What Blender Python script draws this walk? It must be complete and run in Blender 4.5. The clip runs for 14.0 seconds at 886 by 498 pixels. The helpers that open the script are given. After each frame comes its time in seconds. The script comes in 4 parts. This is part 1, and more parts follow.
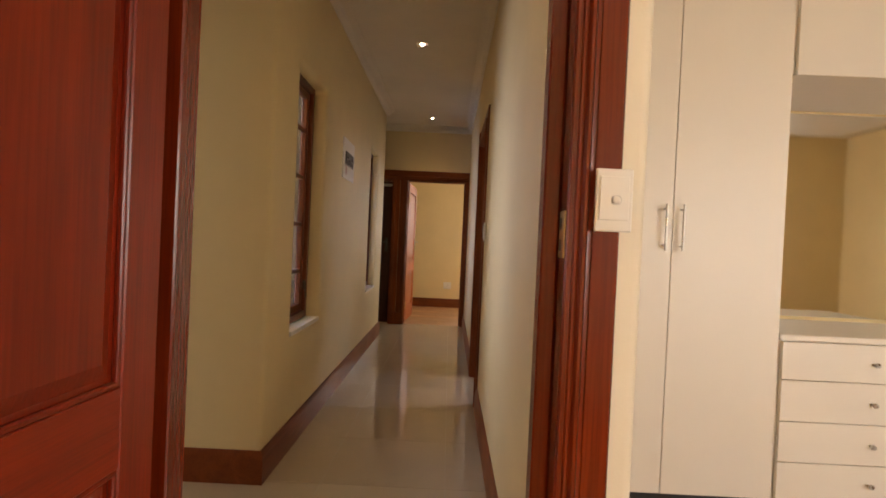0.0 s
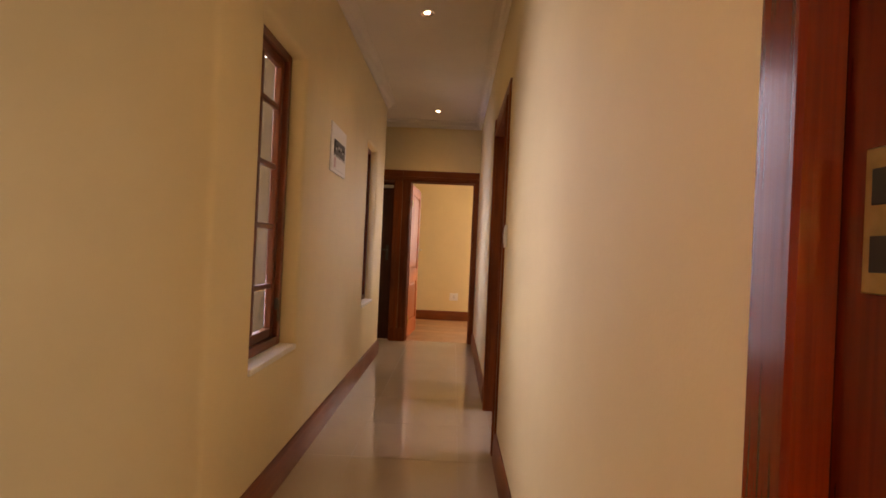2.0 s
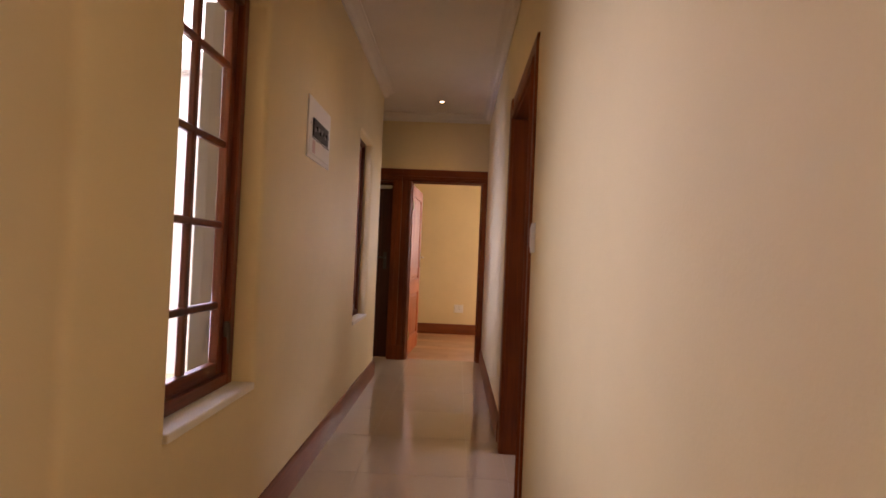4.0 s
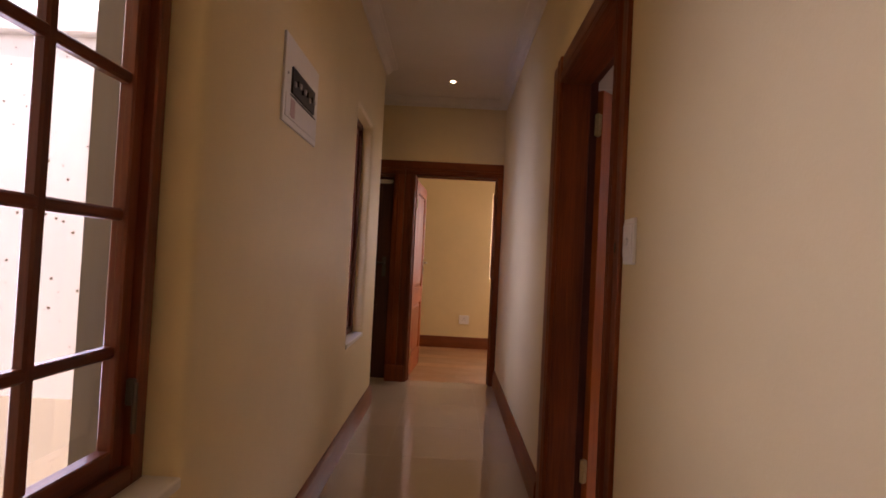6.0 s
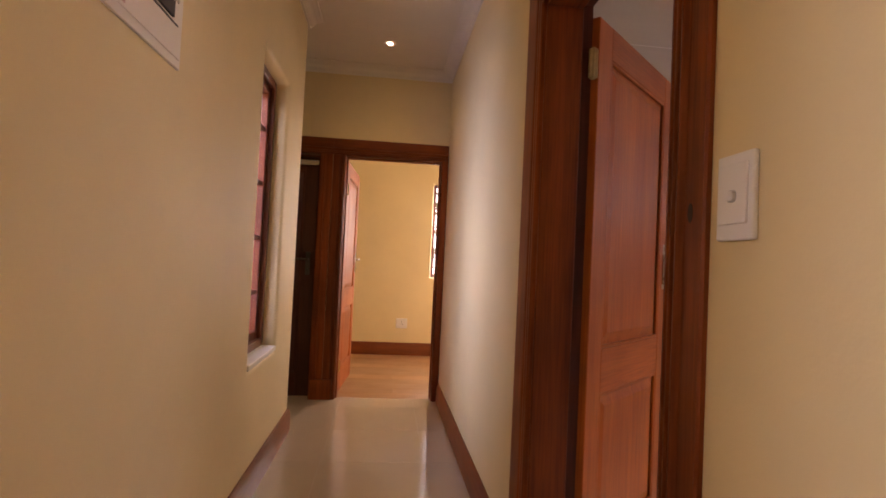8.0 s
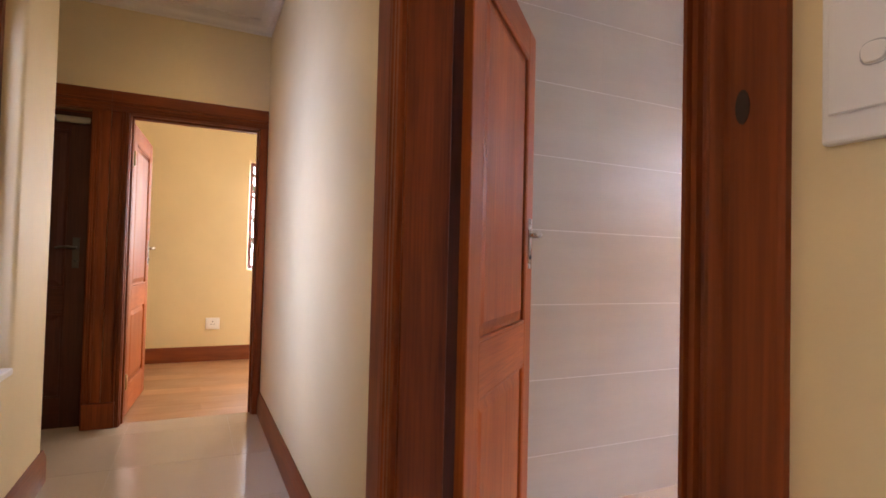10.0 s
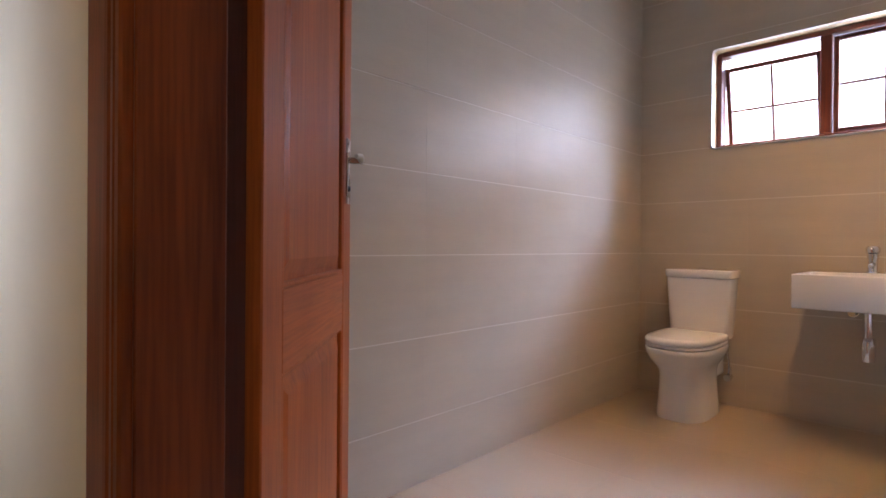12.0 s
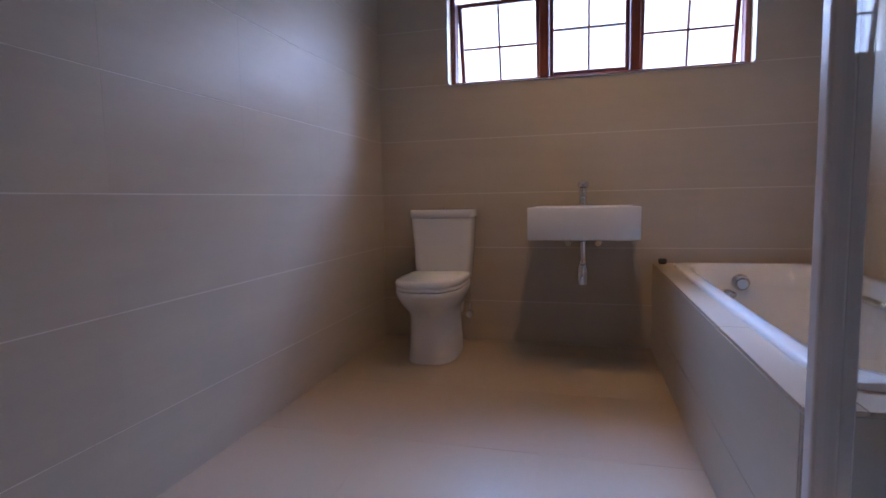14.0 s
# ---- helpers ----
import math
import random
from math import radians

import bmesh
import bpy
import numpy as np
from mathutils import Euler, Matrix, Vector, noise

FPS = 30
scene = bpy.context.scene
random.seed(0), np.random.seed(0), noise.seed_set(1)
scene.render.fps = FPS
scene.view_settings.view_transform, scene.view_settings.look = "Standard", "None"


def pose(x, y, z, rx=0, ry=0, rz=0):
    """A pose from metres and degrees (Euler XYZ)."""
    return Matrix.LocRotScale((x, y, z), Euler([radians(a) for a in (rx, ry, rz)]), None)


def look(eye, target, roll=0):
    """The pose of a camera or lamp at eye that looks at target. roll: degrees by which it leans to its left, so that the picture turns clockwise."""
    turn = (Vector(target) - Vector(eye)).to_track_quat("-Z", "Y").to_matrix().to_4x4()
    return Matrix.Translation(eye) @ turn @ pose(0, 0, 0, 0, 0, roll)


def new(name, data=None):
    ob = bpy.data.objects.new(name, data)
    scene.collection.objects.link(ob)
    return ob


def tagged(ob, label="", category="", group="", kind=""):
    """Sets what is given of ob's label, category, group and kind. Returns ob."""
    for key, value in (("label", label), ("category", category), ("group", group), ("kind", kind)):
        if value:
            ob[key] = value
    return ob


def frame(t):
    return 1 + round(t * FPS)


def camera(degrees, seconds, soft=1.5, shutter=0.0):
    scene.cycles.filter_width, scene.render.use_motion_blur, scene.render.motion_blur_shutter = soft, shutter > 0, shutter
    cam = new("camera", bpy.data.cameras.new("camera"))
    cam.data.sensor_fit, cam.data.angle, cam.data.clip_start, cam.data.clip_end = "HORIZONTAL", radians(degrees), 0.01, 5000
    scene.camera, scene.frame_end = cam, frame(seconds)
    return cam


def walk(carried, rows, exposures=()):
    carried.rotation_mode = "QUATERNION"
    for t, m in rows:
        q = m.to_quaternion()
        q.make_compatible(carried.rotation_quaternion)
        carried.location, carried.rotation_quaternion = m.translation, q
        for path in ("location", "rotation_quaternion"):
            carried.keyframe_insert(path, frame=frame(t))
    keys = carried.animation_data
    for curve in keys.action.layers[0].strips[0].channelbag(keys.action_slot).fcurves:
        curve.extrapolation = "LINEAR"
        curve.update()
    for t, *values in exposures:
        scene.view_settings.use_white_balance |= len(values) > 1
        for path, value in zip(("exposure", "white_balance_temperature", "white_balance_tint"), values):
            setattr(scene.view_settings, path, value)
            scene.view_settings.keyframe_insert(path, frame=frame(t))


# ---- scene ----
cam = camera(79.7, 14.0, soft=1.7)
PATH = [
    (0, (0.15, 0.111, 1.186), (0.126, 2.111, 1.162), 2.6),
    (0.5, (0.146, 0.27, 1.186), (0.122, 2.27, 1.168), 2.4),
    (1, (0.117, 0.489, 1.194), (0.091, 2.489, 1.182), 2.5),
    (1.5, (0.109, 0.683, 1.184), (0.072, 2.683, 1.179), 2.6),
    (2, (0.106, 0.866, 1.182), (0.065, 2.866, 1.187), 2.6),
    (2.5, (0.111, 1.035, 1.18), (0.061, 3.034, 1.192), 2.7),
    (3, (0.099, 1.199, 1.172), (0.044, 3.198, 1.193), 2.5),
    (5.5, (-0.034, 2.195, 1.185), (-0.074, 4.194, 1.231), 2.6),
    (6, (-0.092, 2.388, 1.195), (-0.122, 4.387, 1.244), 2.9),
    (6.5, (-0.11, 2.547, 1.16), (-0.128, 4.547, 1.216), 2.8),
    (7, (-0.12, 2.751, 1.161), (-0.108, 4.75, 1.213), 2.9),
    (9.5, (-0.078, 3.504, 1.133), (0.62, 5.377, 1.201), 1.6),
    (10, (-0.066, 3.614, 1.113), (0.782, 5.425, 1.166), 1.4),
    (10.5, (0.0, 3.78, 1.081), (0.999, 5.512, 1.123), 1.2),
    (11, (0.016, 3.877, 1.041), (1.217, 5.475, 1.088), 0.7),
    (11.5, (0.07, 3.966, 0.992), (1.408, 5.446, 1.02), 0.5),
    (12, (0.163, 4.03, 0.975), (1.606, 5.415, 0.963), 0.5),
    (12.5, (0.251, 4.078, 0.953), (1.828, 5.306, 0.88), 0.0),
    (13, (0.308, 4.15, 0.951), (2.012, 5.189, 0.811), -0.2),
    (13.5, (0.377, 4.271, 0.961), (2.217, 5.033, 0.776), -0.8),
    (14, (0.494, 4.323, 0.903), (2.418, 4.834, 0.717), -1.1),
]
EXPOSURES = [(0,1.55,7100,14),(1.5,1.72,8300,26),(3,2.03,7650,26),(5.5,1.1,6900,36),(6.5,1.25,8100,36),(7.2,1.55,8300,34),(9.5,2.54,6600,22),(10.5,2.38,6300,17),(11.5,2.12,6000,13),(12.5,1.72,5700,13),(13,1.4,5450,13),(14,1.0,4900,13)]
walk(cam, [(t, look(eye, target, roll)) for t, eye, target, roll in PATH], [(t, *e) for t, *e in EXPOSURES])

# ---------- light ----------
world = bpy.data.worlds.new("world")
scene.world = world
world.use_nodes = True
wn = world.node_tree
sky = wn.nodes.new("ShaderNodeTexSky")
sky.sky_type, sky.sun_disc = "NISHITA", False
sky.sun_elevation, sky.sun_rotation = radians(66), radians(158)
wn.links.new(sky.outputs[0], wn.nodes["Background"].inputs[0])
wn.nodes["Background"].inputs[1].default_value = 0.09

sun = new("sun", bpy.data.lights.new("sun", "SUN"))
sun.data.energy, sun.data.angle, sun.data.color = 1.7, radians(0.5), (1.0, 0.98, 0.95)
sun.matrix_world = look((2.0, -5.0, 12.0), (0, 0, 0))


def window_light(name, place, aim, wide, high, watts, colour=(0.86, 0.92, 1.0), spread=180):
    """Sky light that comes in through a window's opening; some openings are unseen additions."""
    lamp = new(name, bpy.data.lights.new(name, "AREA"))
    lamp.data.shape, lamp.data.size, lamp.data.size_y = "RECTANGLE", wide, high
    lamp.data.energy, lamp.data.color, lamp.data.spread = watts, colour, radians(spread)
    lamp.matrix_world = look(place, aim)
    return lamp


def downlight_lamp(place, watts, angle=95, colour=(1.0, 0.72, 0.40)):
    lamp = new("downlight_lamp", bpy.data.lights.new("downlight_lamp", "SPOT"))
    lamp.data.energy, lamp.data.color, lamp.data.shadow_soft_size = watts, colour, 0.05 if watts < 10 else 0.10
    lamp.data.spot_size, lamp.data.spot_blend = radians(angle), 0.9
    lamp.location = place
    return lamp


window_light("bathroom_window_light", (3.99, 4.28, 1.92), (0.0, 4.28, 1.2), 1.6, 0.55, 6.2, (0.66, 0.72, 1.0))
window_light("bathroom_sky_light", (5.55, 3.55, 3.45), (3.6, 4.42, 1.6), 1.3, 0.9, 112, (0.52, 0.66, 1.0))
window_light("bathroom_sky_light", (5.4, 5.2, 3.2), (2.7, 3.35, 0.6), 1.2, 0.9, 150, (0.52, 0.66, 1.0))
window_light("corridor_window_light", (-0.868, 3.33, 1.4), (0.4, 2.72, 1.15), 0.42, 1.3, 1.7, (0.64, 0.71, 1.0), 105)
window_light("corridor_window_light", (-0.875, 5.95, 1.4), (0.4, 6.40, 1.20), 0.43, 1.3, 2.9, (0.42, 0.54, 1.0), 115)
window_light("bedroom_window_light", (3.1, -1.46, 1.4), (1.2, 1.8, 1.1), 2.3, 1.4, 21, (1.0, 0.96, 0.89))
# Fill from an unseen west window, added to brighten walls in the mirror.
window_light("bedroom_window_light", (-2.33, -0.35, 1.4), (2.0, -0.1, 1.3), 1.3, 1.4, 32, (1.0, 0.96, 0.88))
# Fill light from the lobby's unseen end, added for the corridor's right wall.
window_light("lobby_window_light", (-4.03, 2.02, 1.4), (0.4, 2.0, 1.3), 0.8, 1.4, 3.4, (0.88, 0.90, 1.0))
window_light("far_room_window_light", (1.05, 9.95, 1.6), (0.2, 8.0, 0.6), 1.0, 1.15, 9.0, (1.0, 0.97, 0.93))
# Added fill from an unseen east window, to brighten the far room.
window_light("far_room_window_light", (2.95, 9.0, 1.5), (0.0, 9.0, 1.0), 1.1, 1.1, 9.0, (1.0, 0.97, 0.93))
DOWNLIGHTS = [(-0.15, 1.93, 2.82), (-0.15, 4.53, 2.82), (-0.15, 7.13, 2.82), (2.90, 4.28, 2.88)]
for p in DOWNLIGHTS:
    downlight_lamp((p[0], p[1], p[2] - 0.035), 1.6 if p[0] < 0 else 28, 125 if p[0] < 0 else 120, (1.0, 0.72, 0.40) if p[0] < 0 else (1.0, 0.52, 0.18))

# ---------- materials ----------


def material(name, rough=0.5, metal=0.0):
    m = bpy.data.materials.new(name)
    m.use_nodes = True
    b = m.node_tree.nodes["Principled BSDF"]
    b.inputs["Roughness"].default_value, b.inputs["Metallic"].default_value = rough, metal
    return m, m.node_tree, b


def node(tree, kind, **values):
    n = tree.nodes.new(kind)
    for key, value in values.items():
        n.inputs[key.replace("_", " ")].default_value = value
    return n


def mapped(tree, scale, world_space=False):
    """Coordinates in metres, stretched by scale."""
    mp = tree.nodes.new("ShaderNodeMapping")
    mp.inputs["Scale"].default_value = scale
    if world_space:
        src = tree.nodes.new("ShaderNodeNewGeometry").outputs["Position"]
    else:
        src = tree.nodes.new("ShaderNodeTexCoord").outputs["Object"]
    tree.links.new(src, mp.inputs["Vector"])
    return mp.outputs[0]


def ramp(tree, fac, stops):
    r = tree.nodes.new("ShaderNodeValToRGB")
    while len(r.color_ramp.elements) < len(stops):
        r.color_ramp.elements.new(0.5)
    for e, (at, col) in zip(r.color_ramp.elements, stops):
        e.position, e.color = at, (*col, 1)
    tree.links.new(fac, r.inputs[0])
    return r.outputs[0]


def blend(tree, fac, a, b, mode="MIX"):
    n = tree.nodes.new("ShaderNodeMix")
    n.data_type, n.blend_type = "RGBA", mode
    for sock, value in ((n.inputs[0], fac), (n.inputs[6], a), (n.inputs[7], b)):
        if isinstance(value, (int, float)):
            sock.default_value = value
        elif isinstance(value, tuple):
            sock.default_value = (*value, 1)
        else:
            tree.links.new(value, sock)
    return n.outputs[2]


def bump(tree, b, height, strength, distance=0.01):
    n = node(tree, "ShaderNodeBump", Strength=strength, Distance=distance)
    tree.links.new(height, n.inputs["Height"])
    tree.links.new(n.outputs[0], b.inputs["Normal"])


def plaster(name, colour, rough=0.6, relief=0.25):
    """Rolled wall paint on hand-floated plaster: fine stipple, slow waves and faint marks."""
    m, t, b = material(name, rough)
    fine = node(t, "ShaderNodeTexNoise", Scale=130.0, Detail=3.0)
    slow = node(t, "ShaderNodeTexNoise", Scale=1.7, Detail=4.0, Roughness=0.6)
    wave = node(t, "ShaderNodeTexNoise", Scale=7.0, Detail=3.0)
    for n in (fine, slow, wave):
        t.links.new(mapped(t, (1, 1, 1), True), n.inputs["Vector"])
    dark = tuple(c * 0.93 for c in colour)
    t.links.new(ramp(t, slow.outputs[0], [(0.3, dark), (0.65, colour)]), b.inputs["Base Color"])
    mix = blend(t, 0.75, fine.outputs[0], wave.outputs[0])
    bump(t, b, mix, relief, 0.006)
    return m


def wood(name, dark, light, along=2, rough=0.28, coat=0.35, sheen=0.5):
    """Varnished hardwood with the grain along one axis of the piece."""
    m, t, b = material(name, rough)
    stretch = [13.0, 13.0, 13.0]
    stretch[along] = 0.7
    grain = node(t, "ShaderNodeTexNoise", Scale=1.0, Detail=6.0, Roughness=0.62, Distortion=0.6)
    t.links.new(mapped(t, stretch), grain.inputs["Vector"])
    stretch2 = [150.0, 150.0, 150.0]
    stretch2[along] = 5.0
    pores = node(t, "ShaderNodeTexNoise", Scale=1.0, Detail=3.0)
    t.links.new(mapped(t, stretch2), pores.inputs["Vector"])
    broad = node(t, "ShaderNodeTexNoise", Scale=2.2, Detail=2.0)
    t.links.new(mapped(t, (1, 1, 1)), broad.inputs["Vector"])
    col = ramp(t, grain.outputs[0], [(0.28, dark), (0.5, tuple((a + c) / 2 for a, c in zip(dark, light))), (0.72, light)])
    col = blend(t, 0.28, col, ramp(t, pores.outputs[0], [(0.35, tuple(c * 0.5 for c in dark)), (0.6, light)]))
    shift = t.nodes.new("ShaderNodeObjectInfo")
    hsv = t.nodes.new("ShaderNodeHueSaturation")
    rng = node(t, "ShaderNodeMapRange", To_Min=0.85, To_Max=1.15)
    t.links.new(shift.outputs["Random"], rng.inputs["Value"])
    t.links.new(rng.outputs[0], hsv.inputs["Value"])
    t.links.new(blend(t, ramp(t, broad.outputs[0], [(0.35, (0, 0, 0)), (0.7, (0.5, 0.5, 0.5))]), col, dark), hsv.inputs["Color"])
    t.links.new(hsv.outputs[0], b.inputs["Base Color"])
    b.inputs["Specular IOR Level"].default_value = sheen
    b.inputs["Coat Weight"].default_value, b.inputs["Coat Roughness"].default_value = coat, 0.18
    rr = node(t, "ShaderNodeMapRange", To_Min=rough - 0.06, To_Max=rough + 0.14)
    t.links.new(broad.outputs[0], rr.inputs["Value"])
    t.links.new(rr.outputs[0], b.inputs["Roughness"])
    bump(t, b, pores.outputs[0], 0.16, 0.002)
    return m


def tile_material(name, colour, rough, streak, scale=(1.5, 1.5, 30.0), vary=0.04):
    """Glazed porcelain with faint linear streaks and clouding, each tile a little different."""
    m, t, b = material(name, rough)
    lines = node(t, "ShaderNodeTexNoise", Scale=1.0, Detail=5.0, Roughness=0.65)
    t.links.new(mapped(t, scale, True), lines.inputs["Vector"])
    cloud = node(t, "ShaderNodeTexNoise", Scale=5.0, Detail=5.0)
    t.links.new(mapped(t, (1, 1, 1), True), cloud.inputs["Vector"])
    low = tuple(c * (1 - streak) for c in colour)
    col = ramp(t, lines.outputs[0], [(0.3, low), (0.7, colour)])
    col = blend(t, 0.3, col, ramp(t, cloud.outputs[0], [(0.35, low), (0.65, colour)]))
    hsv = t.nodes.new("ShaderNodeHueSaturation")
    info = t.nodes.new("ShaderNodeObjectInfo")
    rng = node(t, "ShaderNodeMapRange", To_Min=1 - vary, To_Max=1 + vary)
    t.links.new(info.outputs["Random"], rng.inputs["Value"])
    t.links.new(rng.outputs[0], hsv.inputs["Value"])
    t.links.new(col, hsv.inputs["Color"])
    t.links.new(hsv.outputs[0], b.inputs["Base Color"])
    rr = node(t, "ShaderNodeMapRange", To_Min=rough - 0.04, To_Max=rough + 0.06)
    t.links.new(cloud.outputs[0], rr.inputs["Value"])
    t.links.new(rr.outputs[0], b.inputs["Roughness"])
    bump(t, b, cloud.outputs[0], 0.06, 0.004)
    return m


def plain(name, colour, rough=0.4, metal=0.0, vary=0.06, scale=14.0, relief=0.05):
    """Paint, ceramic, metal or plastic with slight wear."""
    m, t, b = material(name, rough, metal)
    n = node(t, "ShaderNodeTexNoise", Scale=scale, Detail=4.0)
    t.links.new(mapped(t, (1, 1, 1), True), n.inputs["Vector"])
    t.links.new(ramp(t, n.outputs[0], [(0.3, tuple(c * (1 - vary) for c in colour)), (0.7, colour)]), b.inputs["Base Color"])
    rr = node(t, "ShaderNodeMapRange", To_Min=max(rough - 0.05, 0.02), To_Max=rough + 0.05)
    t.links.new(n.outputs[0], rr.inputs["Value"])
    t.links.new(rr.outputs[0], b.inputs["Roughness"])
    if relief:
        bump(t, b, n.outputs[0], relief, 0.002)
    return m


def clear_glass(name, tint=(0.97, 0.98, 0.98)):
    m = bpy.data.materials.new(name)
    m.use_nodes = True
    t = m.node_tree
    t.nodes.remove(t.nodes["Principled BSDF"])
    see, gloss = t.nodes.new("ShaderNodeBsdfTransparent"), t.nodes.new("ShaderNodeBsdfGlossy")
    see.inputs[0].default_value, gloss.inputs["Roughness"].default_value = (*tint, 1), 0.01
    face, mix = node(t, "ShaderNodeLayerWeight", Blend=0.5), t.nodes.new("ShaderNodeMixShader")
    rise = t.nodes.new("ShaderNodeMath")
    rise.operation = "POWER"
    t.links.new(face.outputs["Facing"], rise.inputs[0])
    rise.inputs[1].default_value = 5.0
    gain = node(t, "ShaderNodeMapRange", To_Min=0.035, To_Max=0.85)
    t.links.new(rise.outputs[0], gain.inputs["Value"])
    t.links.new(gain.outputs[0], mix.inputs[0])
    t.links.new(see.outputs[0], mix.inputs[1])
    t.links.new(gloss.outputs[0], mix.inputs[2])
    t.links.new(mix.outputs[0], t.nodes["Material Output"].inputs[0])
    return m


def glowing(name, colour, strength):
    m, t, b = material(name)
    b.inputs["Emission Color"].default_value, b.inputs["Emission Strength"].default_value = (*colour, 1), strength
    return m


CREAM = plaster("cream_wall_paint", (0.76, 0.61, 0.335))
PALE = plaster("pale_cream_bedroom_paint", (0.78, 0.71, 0.57))
CEILING = plaster("white_ceiling_paint", (0.79, 0.735, 0.64), 0.7, 0.08)
WHITE_PLASTER = plaster("white_outdoor_plaster", (0.78, 0.76, 0.75), 0.8, 0.4)
# Grey for the shade on the window reveals and for the paving's joints.
SHADE_AND_JOINT_GREY = plaster("reveal_shade_and_joint_grey", (0.27, 0.25, 0.23), 0.8, 0.4)
FRAME_D, FRAME_L = (0.105, 0.021, 0.005), (0.32, 0.076, 0.016)
LEAF_D, LEAF_L = (0.23, 0.047, 0.007), (0.45, 0.116, 0.015)
FRAME = [wood("frame_wood_" + a, FRAME_D, FRAME_L, i, 0.40, 0.05, 0.25) for i, a in enumerate("xyz")]
LEAF = [wood("door_wood_" + a, LEAF_D, LEAF_L, i, 0.42, 0.05, 0.25) for i, a in enumerate("xyz")]
RED_D, RED_L = (0.15, 0.011, 0.004), (0.29, 0.029, 0.008)
RED_FRAME = [wood("red_frame_wood_" + a, (0.085, 0.008, 0.002), (0.21, 0.024, 0.004), i, 0.2) for i, a in enumerate("xyz")]
RED = [wood("red_door_wood_" + a, RED_D, RED_L, i, 0.28, 0.25, 0.35) for i, a in enumerate("xyz")]
# Darker wood copy that holds the shade on door 4 and the hinge gap.
SHADED_D, SHADED_L = (0.055, 0.013, 0.006), (0.125, 0.032, 0.014)
SHADED = [wood("shaded_door_wood_" + a, SHADED_D, SHADED_L, i, 0.40, 0.05, 0.3) for i, a in enumerate("xyz")]
SKIRTING = [wood("skirting_wood_" + a, (0.13, 0.027, 0.007), (0.28, 0.070, 0.017), i, 0.36, 0.08, 0.3) for i, a in enumerate("xyz")]
PLANK = wood("oak_laminate", (0.25, 0.11, 0.04), (0.47, 0.25, 0.105), 0, 0.32, 0.1)
FLOOR_TILE = tile_material("polished_cream_porcelain", (0.52, 0.42, 0.30), 0.07, 0.05, (3, 3, 3), 0.015)
BATH_TILE = tile_material("beige_bathroom_wall_tile", (0.54, 0.475, 0.37), 0.36, 0.13, (1.1, 1.1, 9.0), 0.018)
BATH_FLOOR = tile_material("cream_bathroom_floor_tile", (0.50, 0.390, 0.262), 0.32, 0.06, (3, 3, 3), 0.02)
PAVER = tile_material("pale_concrete_paver", (0.60, 0.63, 0.68), 0.8, 0.12, (6, 6, 6), 0.06)
GROUT = plain("pale_grout", (0.74, 0.70, 0.63), 0.8)
BATH_GROUT = plain("bathroom_floor_grout", (0.52, 0.42, 0.295), 0.7)
FLOOR_GROUT = plain("floor_grout", (0.46, 0.385, 0.285), 0.6)
CERAMIC = plain("white_glazed_ceramic", (0.82, 0.81, 0.79), 0.10, 0, 0.02, 5, 0)
ACRYLIC = plain("white_bath_acrylic", (0.82, 0.82, 0.81), 0.14, 0, 0.02, 5, 0)
CHROME = plain("polished_chrome", (0.74, 0.74, 0.75), 0.09, 1.0, 0.05, 30, 0)
BRUSHED = plain("brushed_steel", (0.52, 0.49, 0.44), 0.28, 1.0)
DULL = plain("dull_dark_metal", (0.10, 0.085, 0.075), 0.45, 1.0)
BRASS = plain("worn_brass", (0.56, 0.43, 0.20), 0.33, 1.0, 0.25, 60)
PLASTIC = plain("white_plastic", (0.80, 0.78, 0.74), 0.32, 0, 0.03, 8, 0)
LACQUER = plain("white_lacquered_board", (0.79, 0.74, 0.66), 0.38, 0, 0.03, 3, 0.02)
BLACK = plain("black_plastic", (0.018, 0.017, 0.017), 0.4)
GREY_LABEL = plain("grey_label", (0.45, 0.45, 0.44), 0.5)
PINK_LABEL = plain("faded_red_label", (0.62, 0.42, 0.38), 0.6)
ALUMINIUM = plain("satin_aluminium", (0.82, 0.82, 0.85), 0.34, 0.12, 0.06, 20)
RUBBER = plain("dark_rubber", (0.03, 0.03, 0.032), 0.6)
GLASS = clear_glass("clear_glass")
MIRROR = plain("mirror_silver", (0.90, 0.92, 0.91), 0.01, 1.0, 0.0, 2, 0)
GROUND = plain("dry_garden_soil", (0.24, 0.20, 0.14), 0.9, 0, 0.4, 2.0, 0.5)
LEAFY = plain("green_leaves", (0.075, 0.12, 0.035), 0.5, 0, 0.5, 3.0, 0)
BARK = plain("brown_bark", (0.16, 0.11, 0.07), 0.9, 0, 0.4, 25, 0.6)
HAZE = glowing("bright_hazy_sky", (1.0, 0.98, 1.0), 1.0)
BULB = glowing("lit_halogen_bulb", (1.0, 0.86, 0.62), 30.0)
KNOT = plain("dark_wood_knot", (0.030, 0.010, 0.004), 0.6, 0, 0.3, 90)
ROOF = plain("grey_roof_slab", (0.30, 0.28, 0.26), 0.8)

# ---------- building helpers ----------


def finish(name, bm, mat, parent=None, label="", smooth=None):
    me = bpy.data.meshes.new(name)
    bmesh.ops.recalc_face_normals(bm, faces=bm.faces[:])
    bm.to_mesh(me)
    bm.free()
    me.materials.append(mat)
    if smooth is not None:
        me.shade_smooth()
        me.set_sharp_from_angle(angle=radians(smooth))
    ob = new(name, me)
    if parent:
        ob.parent = parent
    if label:
        tagged(ob, label)
    return ob


